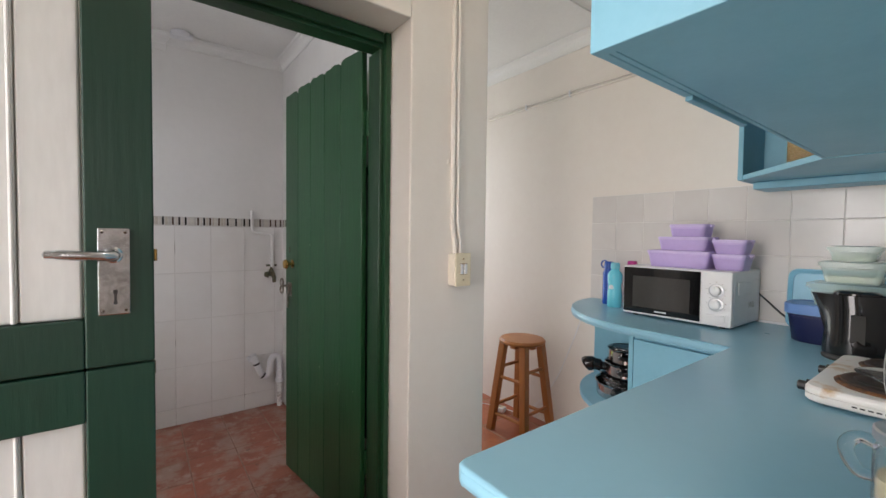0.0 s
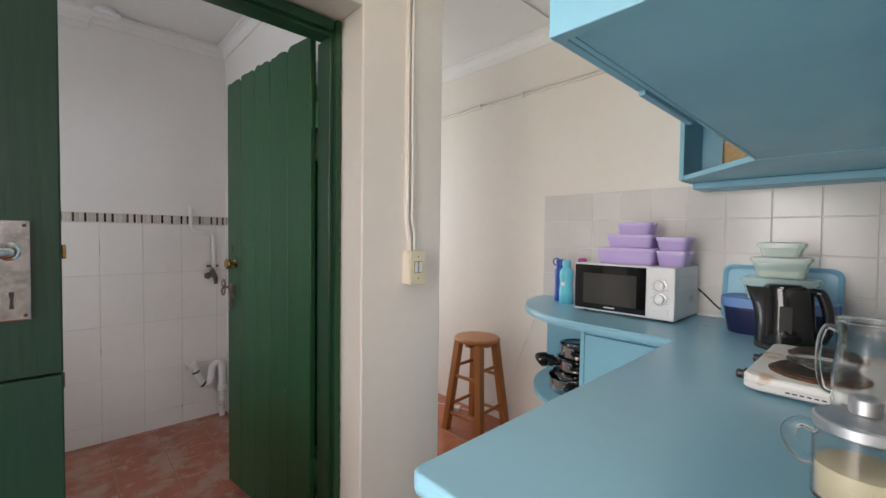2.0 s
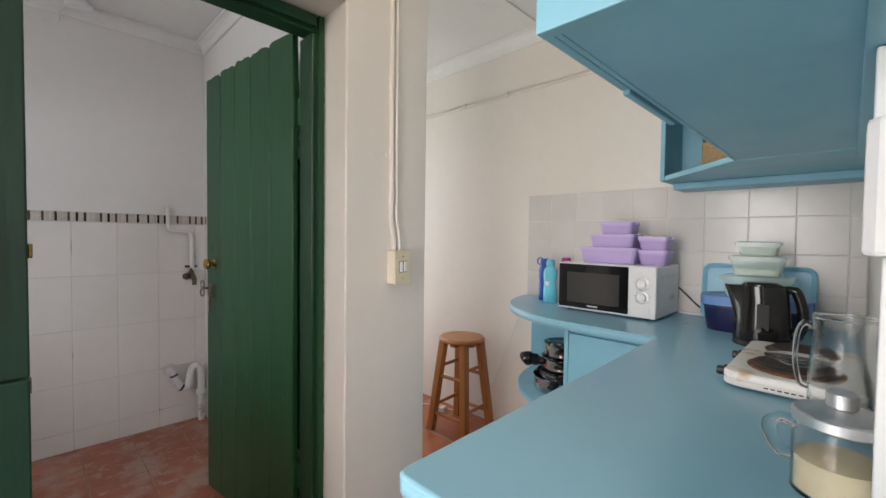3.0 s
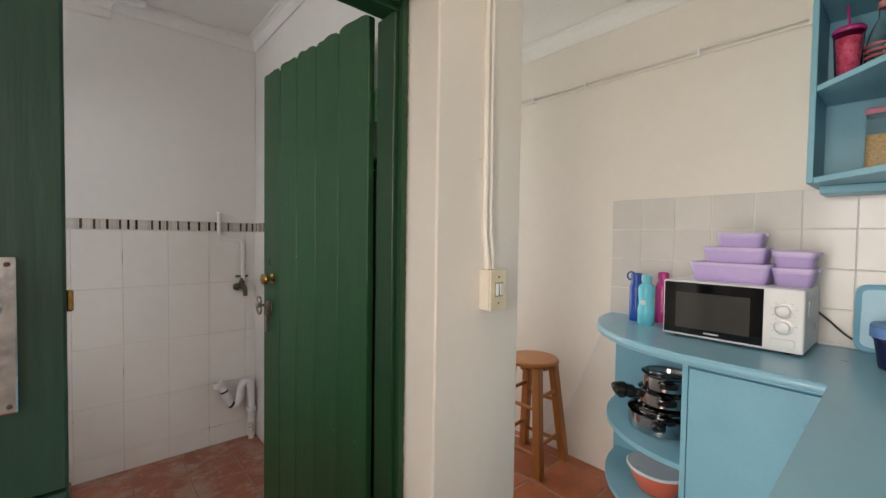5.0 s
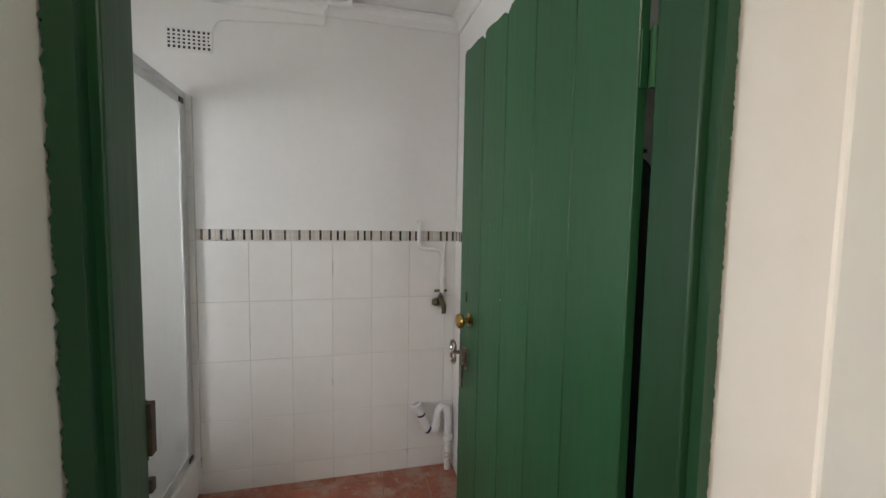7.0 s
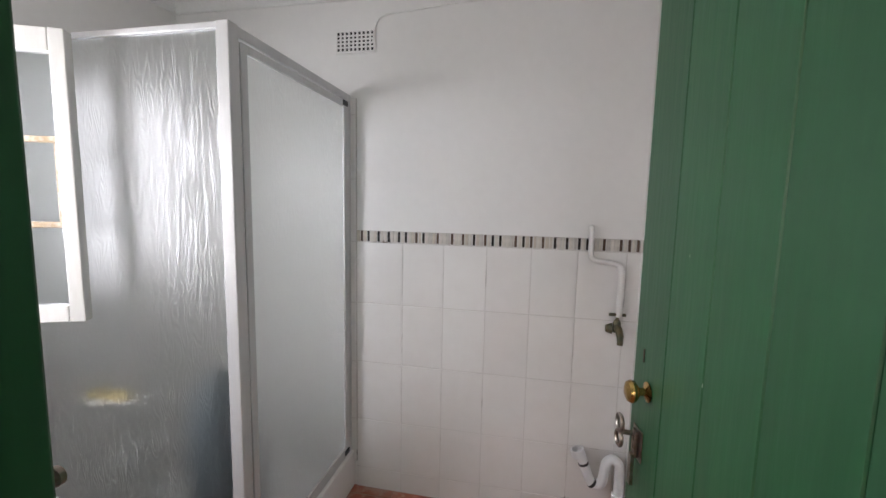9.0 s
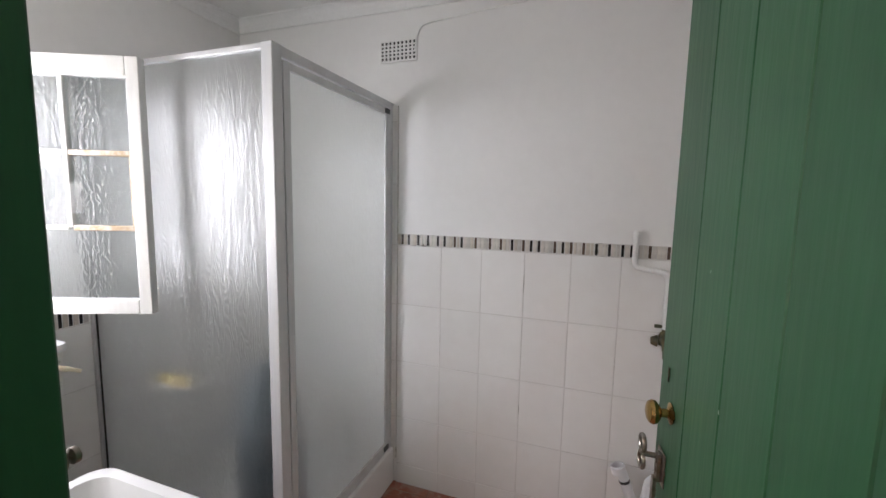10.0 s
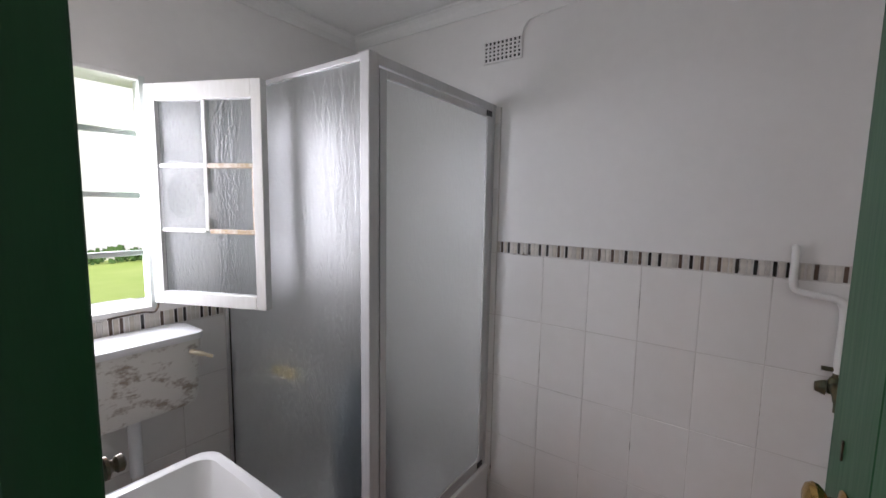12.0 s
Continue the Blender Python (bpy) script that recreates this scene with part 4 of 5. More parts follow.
def hotplate():
    h = thing("hotplate", "white two-ring electric hotplate stained with rust", "hotplate", pose(1.402, 0.120, 0.893))
    W, D = 0.425, 0.250
    part("casing", tray(((rounded(W - 0.008, D - 0.008, 0.03), 0.006), (rounded(W, D, 0.032), 0.010), (rounded(W, D, 0.032), 0.022), (rounded(W - 0.004, D - 0.004, 0.031), 0.0225), (rounded(W - 0.004, D - 0.004, 0.031), 0.024), (rounded(W, D, 0.032), 0.0245), (rounded(W, D, 0.032), 0.034), (rounded(W - 0.008, D - 0.008, 0.03), 0.040), (rounded(W - 0.03, D - 0.03, 0.025), 0.042))), rusty_enamel, h, smooth=True)
    for x, r in ((-0.098, 0.080), (0.108, 0.068)):
        ring = part("ring", lathe(((0, 0.0422), (r + 0.010, 0.0422), (r + 0.011, 0.045), (r + 0.004, 0.048), (r + 0.002, 0.047), (0, 0.047)), 40), rust, h, "rusted rim", pose(x, 0, 0), smooth=True)
        part("iron_plate", lathe(((0, 0.0471), (r, 0.0471), (r, 0.052), (r - 0.005, 0.055), (r * 0.75, 0.055), (r * 0.73, 0.054), (r * 0.71, 0.055), (r * 0.35, 0.055), (r * 0.32, 0.053), (0, 0.053)), 40), hotplate_iron, ring, smooth=True)
    for x in (-0.150, 0.045):
        kn = part("control_knob", lathe(((0, 0), (0.016, 0), (0.016, 0.004), (0.011, 0.006), (0.011, 0.018), (0.009, 0.020), (0, 0.020)), 20), black_matt, h, "black control knob", pose(x, D / 2, 0.022, -90, 0, 0), smooth=True)
    for x in (-0.18, 0.18):
        for y in (-0.09, 0.09):
            part("foot", lathe(((0, 0), (0.012, 0), (0.010, 0.0062), (0, 0.0062)), 12), black_matt, h, at=pose(x, y, 0))
    for i in range(9):
        part("vent_slot", boxes((-W / 2 - 0.0008, -W / 2 - 0.0001, -0.06 + i * 0.012, -0.052 + i * 0.012, 0.015, 0.018)), black_matt, h)


hotplate()
saucer = tagged(part("glass_saucer", lathe(((0, 0.002), (0.03, 0.0), (0.034, 0.004), (0.060, 0.012), (0.062, 0.014), (0.058, 0.0145), (0.033, 0.007), (0, 0.006)), 32), clear, at=pose(1.318, 0.118, 0.9482), smooth=True), "clear glass saucer lying on the hotplate", "saucer")


def glass_jar():
    j = thing("glass_jar", "clear glass storage jar of flour with a steel lid", "jar", pose(0.795, 0.0365, 0.893) @ Matrix.Diagonal((0.83, 0.83, 0.74, 1)))
    part("body", lathe(((0, 0.004), (0.055, 0.0), (0.062, 0.008), (0.062, 0.115), (0.057, 0.126), (0.057, 0.136), (0.054, 0.136), (0.054, 0.126), (0.058, 0.114), (0.058, 0.012), (0.052, 0.007), (0, 0.008)), 40), clear, j, smooth=True)
    part("flour", lathe(((0, 0.009), (0.052, 0.009), (0.0572, 0.014), (0.0572, 0.072), (0.03, 0.078), (0, 0.076)), 36), flour, j, "pale flour", smooth=True)
    l = part("lid", lathe(((0.0, 0.1362), (0.061, 0.1362), (0.063, 0.139), (0.063, 0.156), (0.060, 0.159), (0.045, 0.160), (0.040, 0.163), (0.024, 0.164), (0.020, 0.167), (0.0, 0.168)), 40), brushed_steel, j, "steel lid", smooth=True)
    part("lid_knob", lathe(((0, 0.168), (0.017, 0.168), (0.020, 0.172), (0.020, 0.196), (0.016, 0.200), (0, 0.201)), 24), brushed_steel, l, smooth=True)
    c = radians(105)
    ux, uy = math.cos(c), math.sin(c)
    part("handle", tube(bend([(0.058 * ux, 0.058 * uy, 0.128), (0.078 * ux, 0.078 * uy, 0.134), (0.092 * ux, 0.092 * uy, 0.118), (0.090 * ux, 0.090 * uy, 0.094), (0.076 * ux, 0.076 * uy, 0.070), (0.060 * ux, 0.060 * uy, 0.068)], 5), 0.0105, 12), clear, j, smooth=True)


glass_jar()


def glass_jug():
    j = thing("glass_jug", "clear pressed-glass jug with a handle", "jug", pose(1.08, 0.036, 0.893) @ Matrix.Diagonal((0.76, 0.76, 0.94, 1)))
    part("body", lathe(((0, 0.004), (0.052, 0), (0.060, 0.008), (0.066, 0.05), (0.068, 0.11), (0.060, 0.16), (0.058, 0.19), (0.064, 0.222), (0.061, 0.222), (0.054, 0.19), (0.056, 0.16), (0.063, 0.11), (0.061, 0.05), (0.054, 0.012), (0, 0.010)), 40), cut_glass, j, smooth=True)
    c = radians(104)
    ux, uy = math.cos(c), math.sin(c)
    part("handle", tube(bend([(0.058 * ux, 0.058 * uy, 0.200), (0.085 * ux, 0.078 * uy, 0.206), (0.090 * ux, 0.090 * uy, 0.180), (0.092 * ux, 0.092 * uy, 0.125), (0.082 * ux, 0.082 * uy, 0.086), (0.066 * ux, 0.066 * uy, 0.078)], 5), 0.006, 12), clear, j, smooth=True)
    part("rim", tube([(0.0625 * math.cos(a), 0.0625 * math.sin(a), 0.222) for a in (2 * math.pi * i / 40 for i in range(41))], 0.003, 8), clear, j, smooth=True)


glass_jug()
# wall fitting under the cabinet
fitting = thing("socket_strip", "white plastic wall fitting with a cable duct", "socket")
part("body", prism([(0.70, -0.0175), (0.80, -0.0175), (0.80, 0.016), (0.785, 0.0255), (0.715, 0.0255), (0.70, 0.016)], 1.225, 1.385, 0.006), white_plastic, fitting)
part("upper_duct", boxes((0.735, 0.765, -0.0175, 0.020, 1.3855, 1.473), bevel=0.003), white_plastic, fitting)
part("lower_duct", boxes((0.74, 0.76, -0.0175, 0.008, 0.894, 1.2245), bevel=0.003), white_plastic, fitting)


def stool():
    s = thing("bar_stool", "varnished pine bar stool with a round seat", "stool", pose(1.985, 1.795, -0.0005, 0, 0, 4))
    part("seat", lathe(((0, 0.575), (0.138, 0.575), (0.148, 0.583), (0.148, 0.592), (0.138, 0.602), (0.10, 0.603), (0, 0.601)), 40), pine, s, smooth=True)
    part("seat_block", boxes((-0.095, 0.095, -0.02, 0.02, 0.545, 0.5745), (-0.02, 0.02, -0.095, 0.095, 0.544, 0.5742), bevel=0.002), pine, s)
    top, foot = 0.092, 0.152
    def at(h):
        return top + (foot - top) * (1 - h / 0.57)
    for sx in (-1, 1):
        for sy in (-1, 1):
            bm = bmesh.new()
            w = 0.0225
            rr = [[bm.verts.new((sx * at(z) * 0.9 + a * w, sy * at(z) * 0.9 + b * w, z)) for a, b in ((-1, -1), (1, -1), (1, 1), (-1, 1))] for z in (0.0, 0.574)]
            for i in range(4):
                bm.faces.new((rr[0][i], rr[0][(i + 1) % 4], rr[1][(i + 1) % 4], rr[1][i]))
            bm.faces.new(rr[0][::-1])
            bm.faces.new(rr[1])
            bmesh.ops.bevel(bm, geom=list(bm.edges), offset=0.004, segments=2, affect="EDGES", profile=0.5)
            part("leg", bm, pine, s)
    for h, (ax, ay) in ((0.16, (1, 0)), (0.41, (1, 0)), (0.11, (0, 1)), (0.35, (0, 1))):
        for side in (-1, 1):
            a = at(h) * 0.9
            p, q = ((-a, side * a, h), (a, side * a, h)) if ax else ((side * a, -a, h), (side * a, a, h))
            part("rung", tube([p, q], 0.011, 10), pine, s, smooth=True)


stool()


def pan(name, label, x, y, z, r, h, grips, group="pots on the shelf", long_turn=None, long=0.115, thick=1.0, high=0.75):
    p = thing(name, label, "pot", pose(x, y, z), group)
    part("body", lathe(((0, 0), (r * 0.93, 0), (r, 0.008), (r, h - 0.010), (r + 0.007, h - 0.002), (r + 0.008, h), (r + 0.004, h + 0.0012), (r - 0.003, h - 0.009), (r - 0.003, 0.008), (0, 0.006)), 44), steel, p, smooth=True)
    for a in grips:
        c, s_ = math.cos(radians(a)), math.sin(radians(a))
        g = [(r, -0.030), (r + 0.022, -0.026), (r + 0.032, 0), (r + 0.022, 0.026), (r, 0.030)]
        part("side_handle", tube(bend([(u * c - v * s_, u * s_ + v * c, h * 0.62) for u, v in g], 4), 0.0105, 10), black_plastic, p, "black side handle", smooth=True)
    if long_turn is not None:
        c, s_ = math.cos(radians(long_turn)), math.sin(radians(long_turn))
        part("long_handle", tube(bend([((r + u) * c, (r + u) * s_, h * high + w) for u, w in ((-0.001, 0), (0.25 * long, 0.002), (0.6 * long, 0.006), (0.87 * long, 0.002), (long, -0.006))], 4), [q * thick for q in [0.015] * 4 + [0.022] * 4 + [0.027] * 6 + [0.025, 0.021, 0.012]], 12), black_plastic, p, "long black handle", smooth=True)
    return p


SH = 0.4675
pan("frying_pan", "wide low steel frying pan with a black handle", 1.945, 1.070, SH, 0.136, 0.074, (), long_turn=196, long=0.05)
pan("saucepan", "low steel casserole nested in the frying pan", 1.948, 1.068, SH + 0.028, 0.116, 0.074, (204, 24))
pan("saucepan", "steel saucepan with a thick black handle, stacked", 1.952, 1.066, SH + 0.104, 0.101, 0.064, (204,), long_turn=120, long=0.105, thick=1.35, high=0.5)
pan("saucepan", "steel saucepan topping the stack, black side handles", 1.955, 1.062, SH + 0.171, 0.094, 0.068, (204, 24))

bowl = thing("mixing_bowl", "coral plastic bowl with a pale lid on the low shelf", "bowl", pose(1.935, 1.078, 0.1875))
part("body", lathe(((0, 0), (0.070, 0), (0.078, 0.005), (0.112, 0.07), (0.122, 0.095), (0.124, 0.098), (0.119, 0.098), (0.108, 0.07), (0.072, 0.010), (0, 0.008)), 44), coral, bowl, smooth=True)
part("lid", lathe(((0, 0.0985), (0.127, 0.0985), (0.128, 0.104), (0.122, 0.110), (0.112, 0.107), (0, 0.107)), 44), pale_lid, bowl, "pale translucent lid", smooth=True)


# things in the open wall cabinet
def canister(label, x, y, z, w, h, fill, lid_colour=(0.62, 0.20, 0.30), lid_words="dusty pink lid", food=None):
    c = thing("storage_canister", label, "canister", pose(x, y, z), "pasta canisters")
    part("body", tray(((rounded(w, w, 0.012), 0), (rounded(w, w, 0.012), h - 0.002))), clear, c, smooth=True)
    part("contents", tray(((rounded(w - 0.006, w - 0.006, 0.010), 0.004), (rounded(w - 0.006, w - 0.006, 0.010), h * fill))), food or pasta, c, "dry golden pasta")
    part("lid", tray(((rounded(w + 0.006, w + 0.006, 0.012), h - 0.0015), (rounded(w + 0.006, w + 0.006, 0.012), h + 0.014), (rounded(w - 0.004, w - 0.004, 0.010), h + 0.018))), surface("canister_lid", lid_colour, None, 0.4, relief=0.02), c, lid_words, smooth=True)


canister("square clear canister of pasta with a pink lid", 2.06, 0.435, 1.5125, 0.105, 0.205, 0.66)
noodles = surface("orange_noodles", (0.86, 0.46, 0.10), (0.62, 0.28, 0.05), 0.5, patch=60, grain=140, relief=0.6)
canister("square clear canister of orange noodles with a violet lid", 2.03, 0.318, 1.5125, 0.105, 0.215, 0.62, (0.20, 0.22, 0.62), "violet-blue lid", noodles)
canister("tall clear canister of pale grain on the upper shelf", 2.04, 0.330, 1.8265, 0.100, 0.225, 0.80, (0.16, 0.45, 0.55), "blue-green lid", flour)


def tumbler():
    t = thing("tumbler", "pink clear tumbler with lid and straw", "cup", pose(2.02, 0.538, 1.8265) @ Matrix.Diagonal((0.95, 0.95, 1.18, 1)))
    part("cup", lathe(((0, 0), (0.030, 0), (0.033, 0.004), (0.043, 0.150), (0.040, 0.150), (0.030, 0.008), (0, 0.006)), 32), pink_clear, t, smooth=True)
    part("lining", lathe(((0, 0.007), (0.0275, 0.009), (0.037, 0.135), (0, 0.137)), 28), surface("sparkling_pink", (0.62, 0.12, 0.26), (0.85, 0.50, 0.58), 0.3, patch=40, grain=160, relief=0.2), t, "sparkling pink lining", smooth=True)
    part("lid", lathe(((0, 0.1505), (0.046, 0.1505), (0.047, 0.158), (0.040, 0.166), (0, 0.168)), 32), pink, t, smooth=True)
    part("straw", tube([(0.004, 0, 0.168), (0.010, 0.006, 0.235)], 0.004, 10), pink, t, smooth=True)


tumbler()
flask = thing("glass_bottle", "clear glass bottle with a pink cap and red stripes", "bottle", pose(2.03, 0.452, 1.8265) @ Matrix.Diagonal((1.1, 1.1, 1.2, 1)))
part("body", lathe(((0, 0.003), (0.040, 0), (0.044, 0.006), (0.044, 0.095), (0.032, 0.14), (0.017, 0.17), (0.017, 0.195), (0.014, 0.195), (0.014, 0.17), (0.029, 0.14), (0.041, 0.095), (0.041, 0.008), (0, 0.006)), 32), clear, flask, smooth=True)
part("cap", lathe(((0, 0.1955), (0.020, 0.1955), (0.020, 0.212), (0, 0.214)), 24), surface("salmon_cap", (0.70, 0.30, 0.28), None, 0.4, relief=0.02), flask, smooth=True)
for z in (0.045, 0.060, 0.075, 0.090):
    part("stripe", lathe(((0.0445, z), (0.0448, z + 0.003), (0.0445, z + 0.006)), 32), surface("red_print", (0.55, 0.12, 0.14), None, 0.5, relief=0), flask)

# switch box with conduits on the wall's end
switch = thing("light_switch", "aged cream double light switch on a surface box", "light switch")
part("box", boxes((0.955, 1.030, 1.2075, 1.2475, 1.066, 1.188), bevel=0.003), surface("painted_box", (0.76, 0.70, 0.60), None, 0.5, relief=0.1), switch)
sp = part("plate", boxes((0.957, 1.030, 1.2005, 1.207, 1.064, 1.190), bevel=0.002), cream_plastic, switch)
# Dark plate paints the shaded gap round the rockers.
part("rocker_shade", boxes((0.9755, 1.0115, 1.1998, 1.2006, 1.108, 1.151)), dull_brass, sp, "dark plate for the shade round the rockers")
for x in (0.984, 1.003):
    part("rocker", boxes((x - 0.006, x + 0.006, 1.195, 1.2003, 1.111, 1.148), bevel=0.0015), white_plastic, sp)
for z in (1.088, 1.168):
    part("screw", lathe(((0, 0), (0.003, 0), (0.002, 0.0012), (0, 0.0012)), 10), brass, sp, at=pose(0.9935, 1.2003, z, 90, 0, 0))
duct = tagged(part("conduit", tube(bend([(0.980, 1.238, 1.189), (0.980, 1.238, 1.225), (0.974, 1.238, 1.262), (0.968, 1.239, 1.30), (0.968, 1.239, 1.40), (0.966, 1.239, 1.70), (0.966, 1.239, 2.10), (0.966, 1.239, 2.489)], 4), 0.0095, 12), plaster, smooth=True), "painted electrical conduit running up from the switch", "conduit")
duct2 = tagged(part("conduit", tube(bend([(1.004, 1.239, 1.189), (1.004, 1.239, 1.235), (0.998, 1.239, 1.275), (0.992, 1.240, 1.32), (0.992, 1.240, 1.40), (0.990, 1.240, 1.70), (0.990, 1.240, 2.10), (0.990, 1.240, 2.489)], 4), 0.0085, 12), plaster, smooth=True), "painted electrical conduit running up from the switch", "conduit")
for z in (1.535, 2.2):
    part("saddle", boxes((0.945, 0.9585, 1.241, 1.2475, z - 0.008, z + 0.008), bevel=0.002), plaster, duct)
for n, (z, r) in enumerate(((2.148, 0.0075), (2.166, 0.006))):
    pts = [(2.191, -0.01 + 0.17 * i, z + 0.003 * noise.noise((i * 0.6, n, 0)) + (0.006 if n and i % 3 == 0 else 0)) for i in range(20)]
    w = tagged(part("wall_cable", tube(bend(pts, 3), r, 10), plaster, smooth=True), "painted-over electric cable clipped along the wall", "cable")
    for y in (0.66, 1.05, 1.62, 1.98):
        part("clip", boxes((2.181, 2.1995, y - 0.006, y + 0.006, z - 0.010, z + 0.010), bevel=0.002), white_plastic, w)
cable = tagged(part("power_cable", tube(bend([(2.17, 1.408, 0.86), (2.185, 1.44, 0.83), (2.19, 1.496, 0.76), (2.19, 1.55, 0.62), (2.19, 1.60, 0.50), (2.19, 1.668, 0.346), (2.185, 1.76, 0.20), (2.175, 1.86, 0.08), (2.15, 1.95, 0.012), (2.10, 2.15, 0.006), (2.0, 2.35, 0.006)], 5), 0.003, 8), white_plastic, smooth=True), "thin pale cable hanging from the worktop to the floor", "cable")
lead = tagged(part("power_cable", tube(bend([(2.180, 0.606, 1.02), (2.186, 0.57, 0.985), (2.188, 0.53, 0.945), (2.180, 0.49, 0.920), (2.165, 0.45, 0.908), (2.14, 0.40, 0.900), (2.12, 0.30, 0.8985)], 5), 0.004, 8), black_matt, smooth=True), "black power lead of the microwave", "cable")
duct3 = tagged(part("cable_strip", boxes((2.180, 2.1912, 0.20, 0.60, 0.894, 0.905), bevel=0.002), white_plastic), "white cable strip along the worktop's back", "cable strip")

adaptor = thing("plug_adaptor", "small white plug adaptor lying on the tiled floor", "adaptor", pose(2.071, 2.074, 0.001, 0, 0, 25))
part("body", boxes((-0.028, 0.028, -0.040, 0.040, 0, 0.034), bevel=0.006), white_plastic, adaptor)
part("face", boxes((-0.020, 0.020, -0.030, 0.030, 0.0342, 0.036), bevel=0.001), cream_plastic, adaptor)
part("socket_hole", boxes((-0.006, -0.002, -0.010, 0.010, 0.0355, 0.0365), (0.006, 0.010, -0.010, 0.010, 0.0355, 0.0365)), black_matt, adaptor)

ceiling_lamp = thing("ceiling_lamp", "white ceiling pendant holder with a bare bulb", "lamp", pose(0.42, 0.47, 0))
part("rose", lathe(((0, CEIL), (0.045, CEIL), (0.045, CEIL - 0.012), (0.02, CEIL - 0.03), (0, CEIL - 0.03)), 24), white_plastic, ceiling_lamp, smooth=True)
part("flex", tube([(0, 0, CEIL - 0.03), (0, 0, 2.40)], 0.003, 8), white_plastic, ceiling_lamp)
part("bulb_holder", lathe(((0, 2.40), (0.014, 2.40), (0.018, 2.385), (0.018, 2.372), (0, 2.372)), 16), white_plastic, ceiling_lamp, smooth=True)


# ---- bathroom things ----
def basin():
    """Wall basin: a rim, a scooped bowl and an apron, back against the wall."""
    b = thing("wash_basin", "white glazed ceramic wall-hung wash basin", "basin", pose(-0.405, 1.682, 0))
    W, D, T = 0.46, 0.360, 0.862
    out = rounded(W, D, 0.055, 6)
    secs = [(rounded(W * 0.42, D * 0.5, 0.05, 6), T - 0.17), (rounded(W * 0.7, D * 0.78, 0.05, 6), T - 0.14), (rounded(W * 0.93, D * 0.95, 0.055, 6), T - 0.075), (rounded(W * 0.985, D * 0.99, 0.055, 6), T - 0.035),
            (out, T - 0.012), (rounded(W * 0.99, D * 0.988, 0.052, 6), T - 0.002), (rounded(W * 0.975, D * 0.97, 0.05, 6), T), (rounded(W - 0.062, D - 0.056, 0.045, 6), T - 0.002), (rounded(W - 0.074, D - 0.068, 0.045, 6), T - 0.010),
            (rounded(W * 0.74, D * 0.70, 0.05, 6), T - 0.055), (rounded(W * 0.55, D * 0.5, 0.05, 6), T - 0.105), (rounded(W * 0.2, D * 0.18, 0.02, 6), T - 0.12)]
    part("bowl", tray(secs), ceramic, b, smooth=True)
    part("waste", lathe(((0, 0), (0.022, 0), (0.022, 0.003), (0.016, 0.002), (0, 0.001)), 20), chrome, b, at=pose(0, 0.02, T - 0.1195), smooth=True)
    part("pedestal", tray(((rounded(0.16, 0.14, 0.04), 0), (rounded(0.13, 0.12, 0.04), 0.1), (rounded(0.13, 0.12, 0.04), T - 0.30), (rounded(0.18, 0.17, 0.05), T - 0.171))), ceramic, b, at=pose(0, -0.05, 0), smooth=True)


basin()


def toilet():
    c = thing("toilet_cistern", "old stained low-level toilet cistern under the window", "cistern", pose(-1.348, 1.900, 0))
    W, D = 0.440, 0.190                                # along y, along x
    part("tank", tray(((rounded(D * 0.86, W * 0.88, 0.03), 0.705), (rounded(D * 0.92, W * 0.93, 0.03), 0.74), (rounded(D, W, 0.03), 0.955), (rounded(D, W, 0.03), 0.972))), old_cistern, c, smooth=True)
    part("lid", tray(((rounded(D + 0.014, W + 0.014, 0.035), 0.9725), (rounded(D + 0.020, W + 0.020, 0.038), 0.982), (rounded(D + 0.016, W + 0.016, 0.038), 0.998), (rounded(D - 0.02, W - 0.03, 0.035), 1.006))), white_plastic, c, "pale worn lid", smooth=True)
    lev = part("flush_lever", tube(bend([(0.085, 0.175, 0.925), (0.105, 0.178, 0.925), (0.118, 0.19, 0.920), (0.128, 0.215, 0.908), (0.134, 0.235, 0.896)], 4), [0.011] * 5 + [0.010] * 6 + [0.007] * 6, 12), cream_plastic, c, "cream plastic flush lever", smooth=True)
    part("flush_pipe", tube([(-0.01, 0, 0.7045), (-0.01, 0, 0.45)], 0.022, 16), white_plastic, c, smooth=True)
    part("pipe_nut", lathe(((0.024, 0.672), (0.030, 0.674), (0.030, 0.700), (0.024, 0.704)), 12), white_plastic, c, at=pose(-0.01, 0, 0), smooth=True)
    b = thing("toilet_bowl", "white ceramic toilet bowl under the cistern", "toilet", pose(-1.13, 1.90, 0))
    part("bowl", tray(((rounded(0.30, 0.22, 0.09), 0), (rounded(0.26, 0.20, 0.09), 0.12), (rounded(0.40, 0.33, 0.15), 0.34), (rounded(0.44, 0.36, 0.17), 0.395))), ceramic, b, smooth=True)
    part("seat", tray(((rounded(0.44, 0.36, 0.17), 0.3955), (rounded(0.44, 0.36, 0.17), 0.415), (rounded(0.42, 0.34, 0.16), 0.42))), white_plastic, b, smooth=True)


toilet()

# tap and pipe on the tiled wall
tap_metal = surface("verdigris_brass", (0.15, 0.12, 0.065), (0.09, 0.10, 0.065), 0.4, 0.7, patch=40, grain=120, relief=0.3)
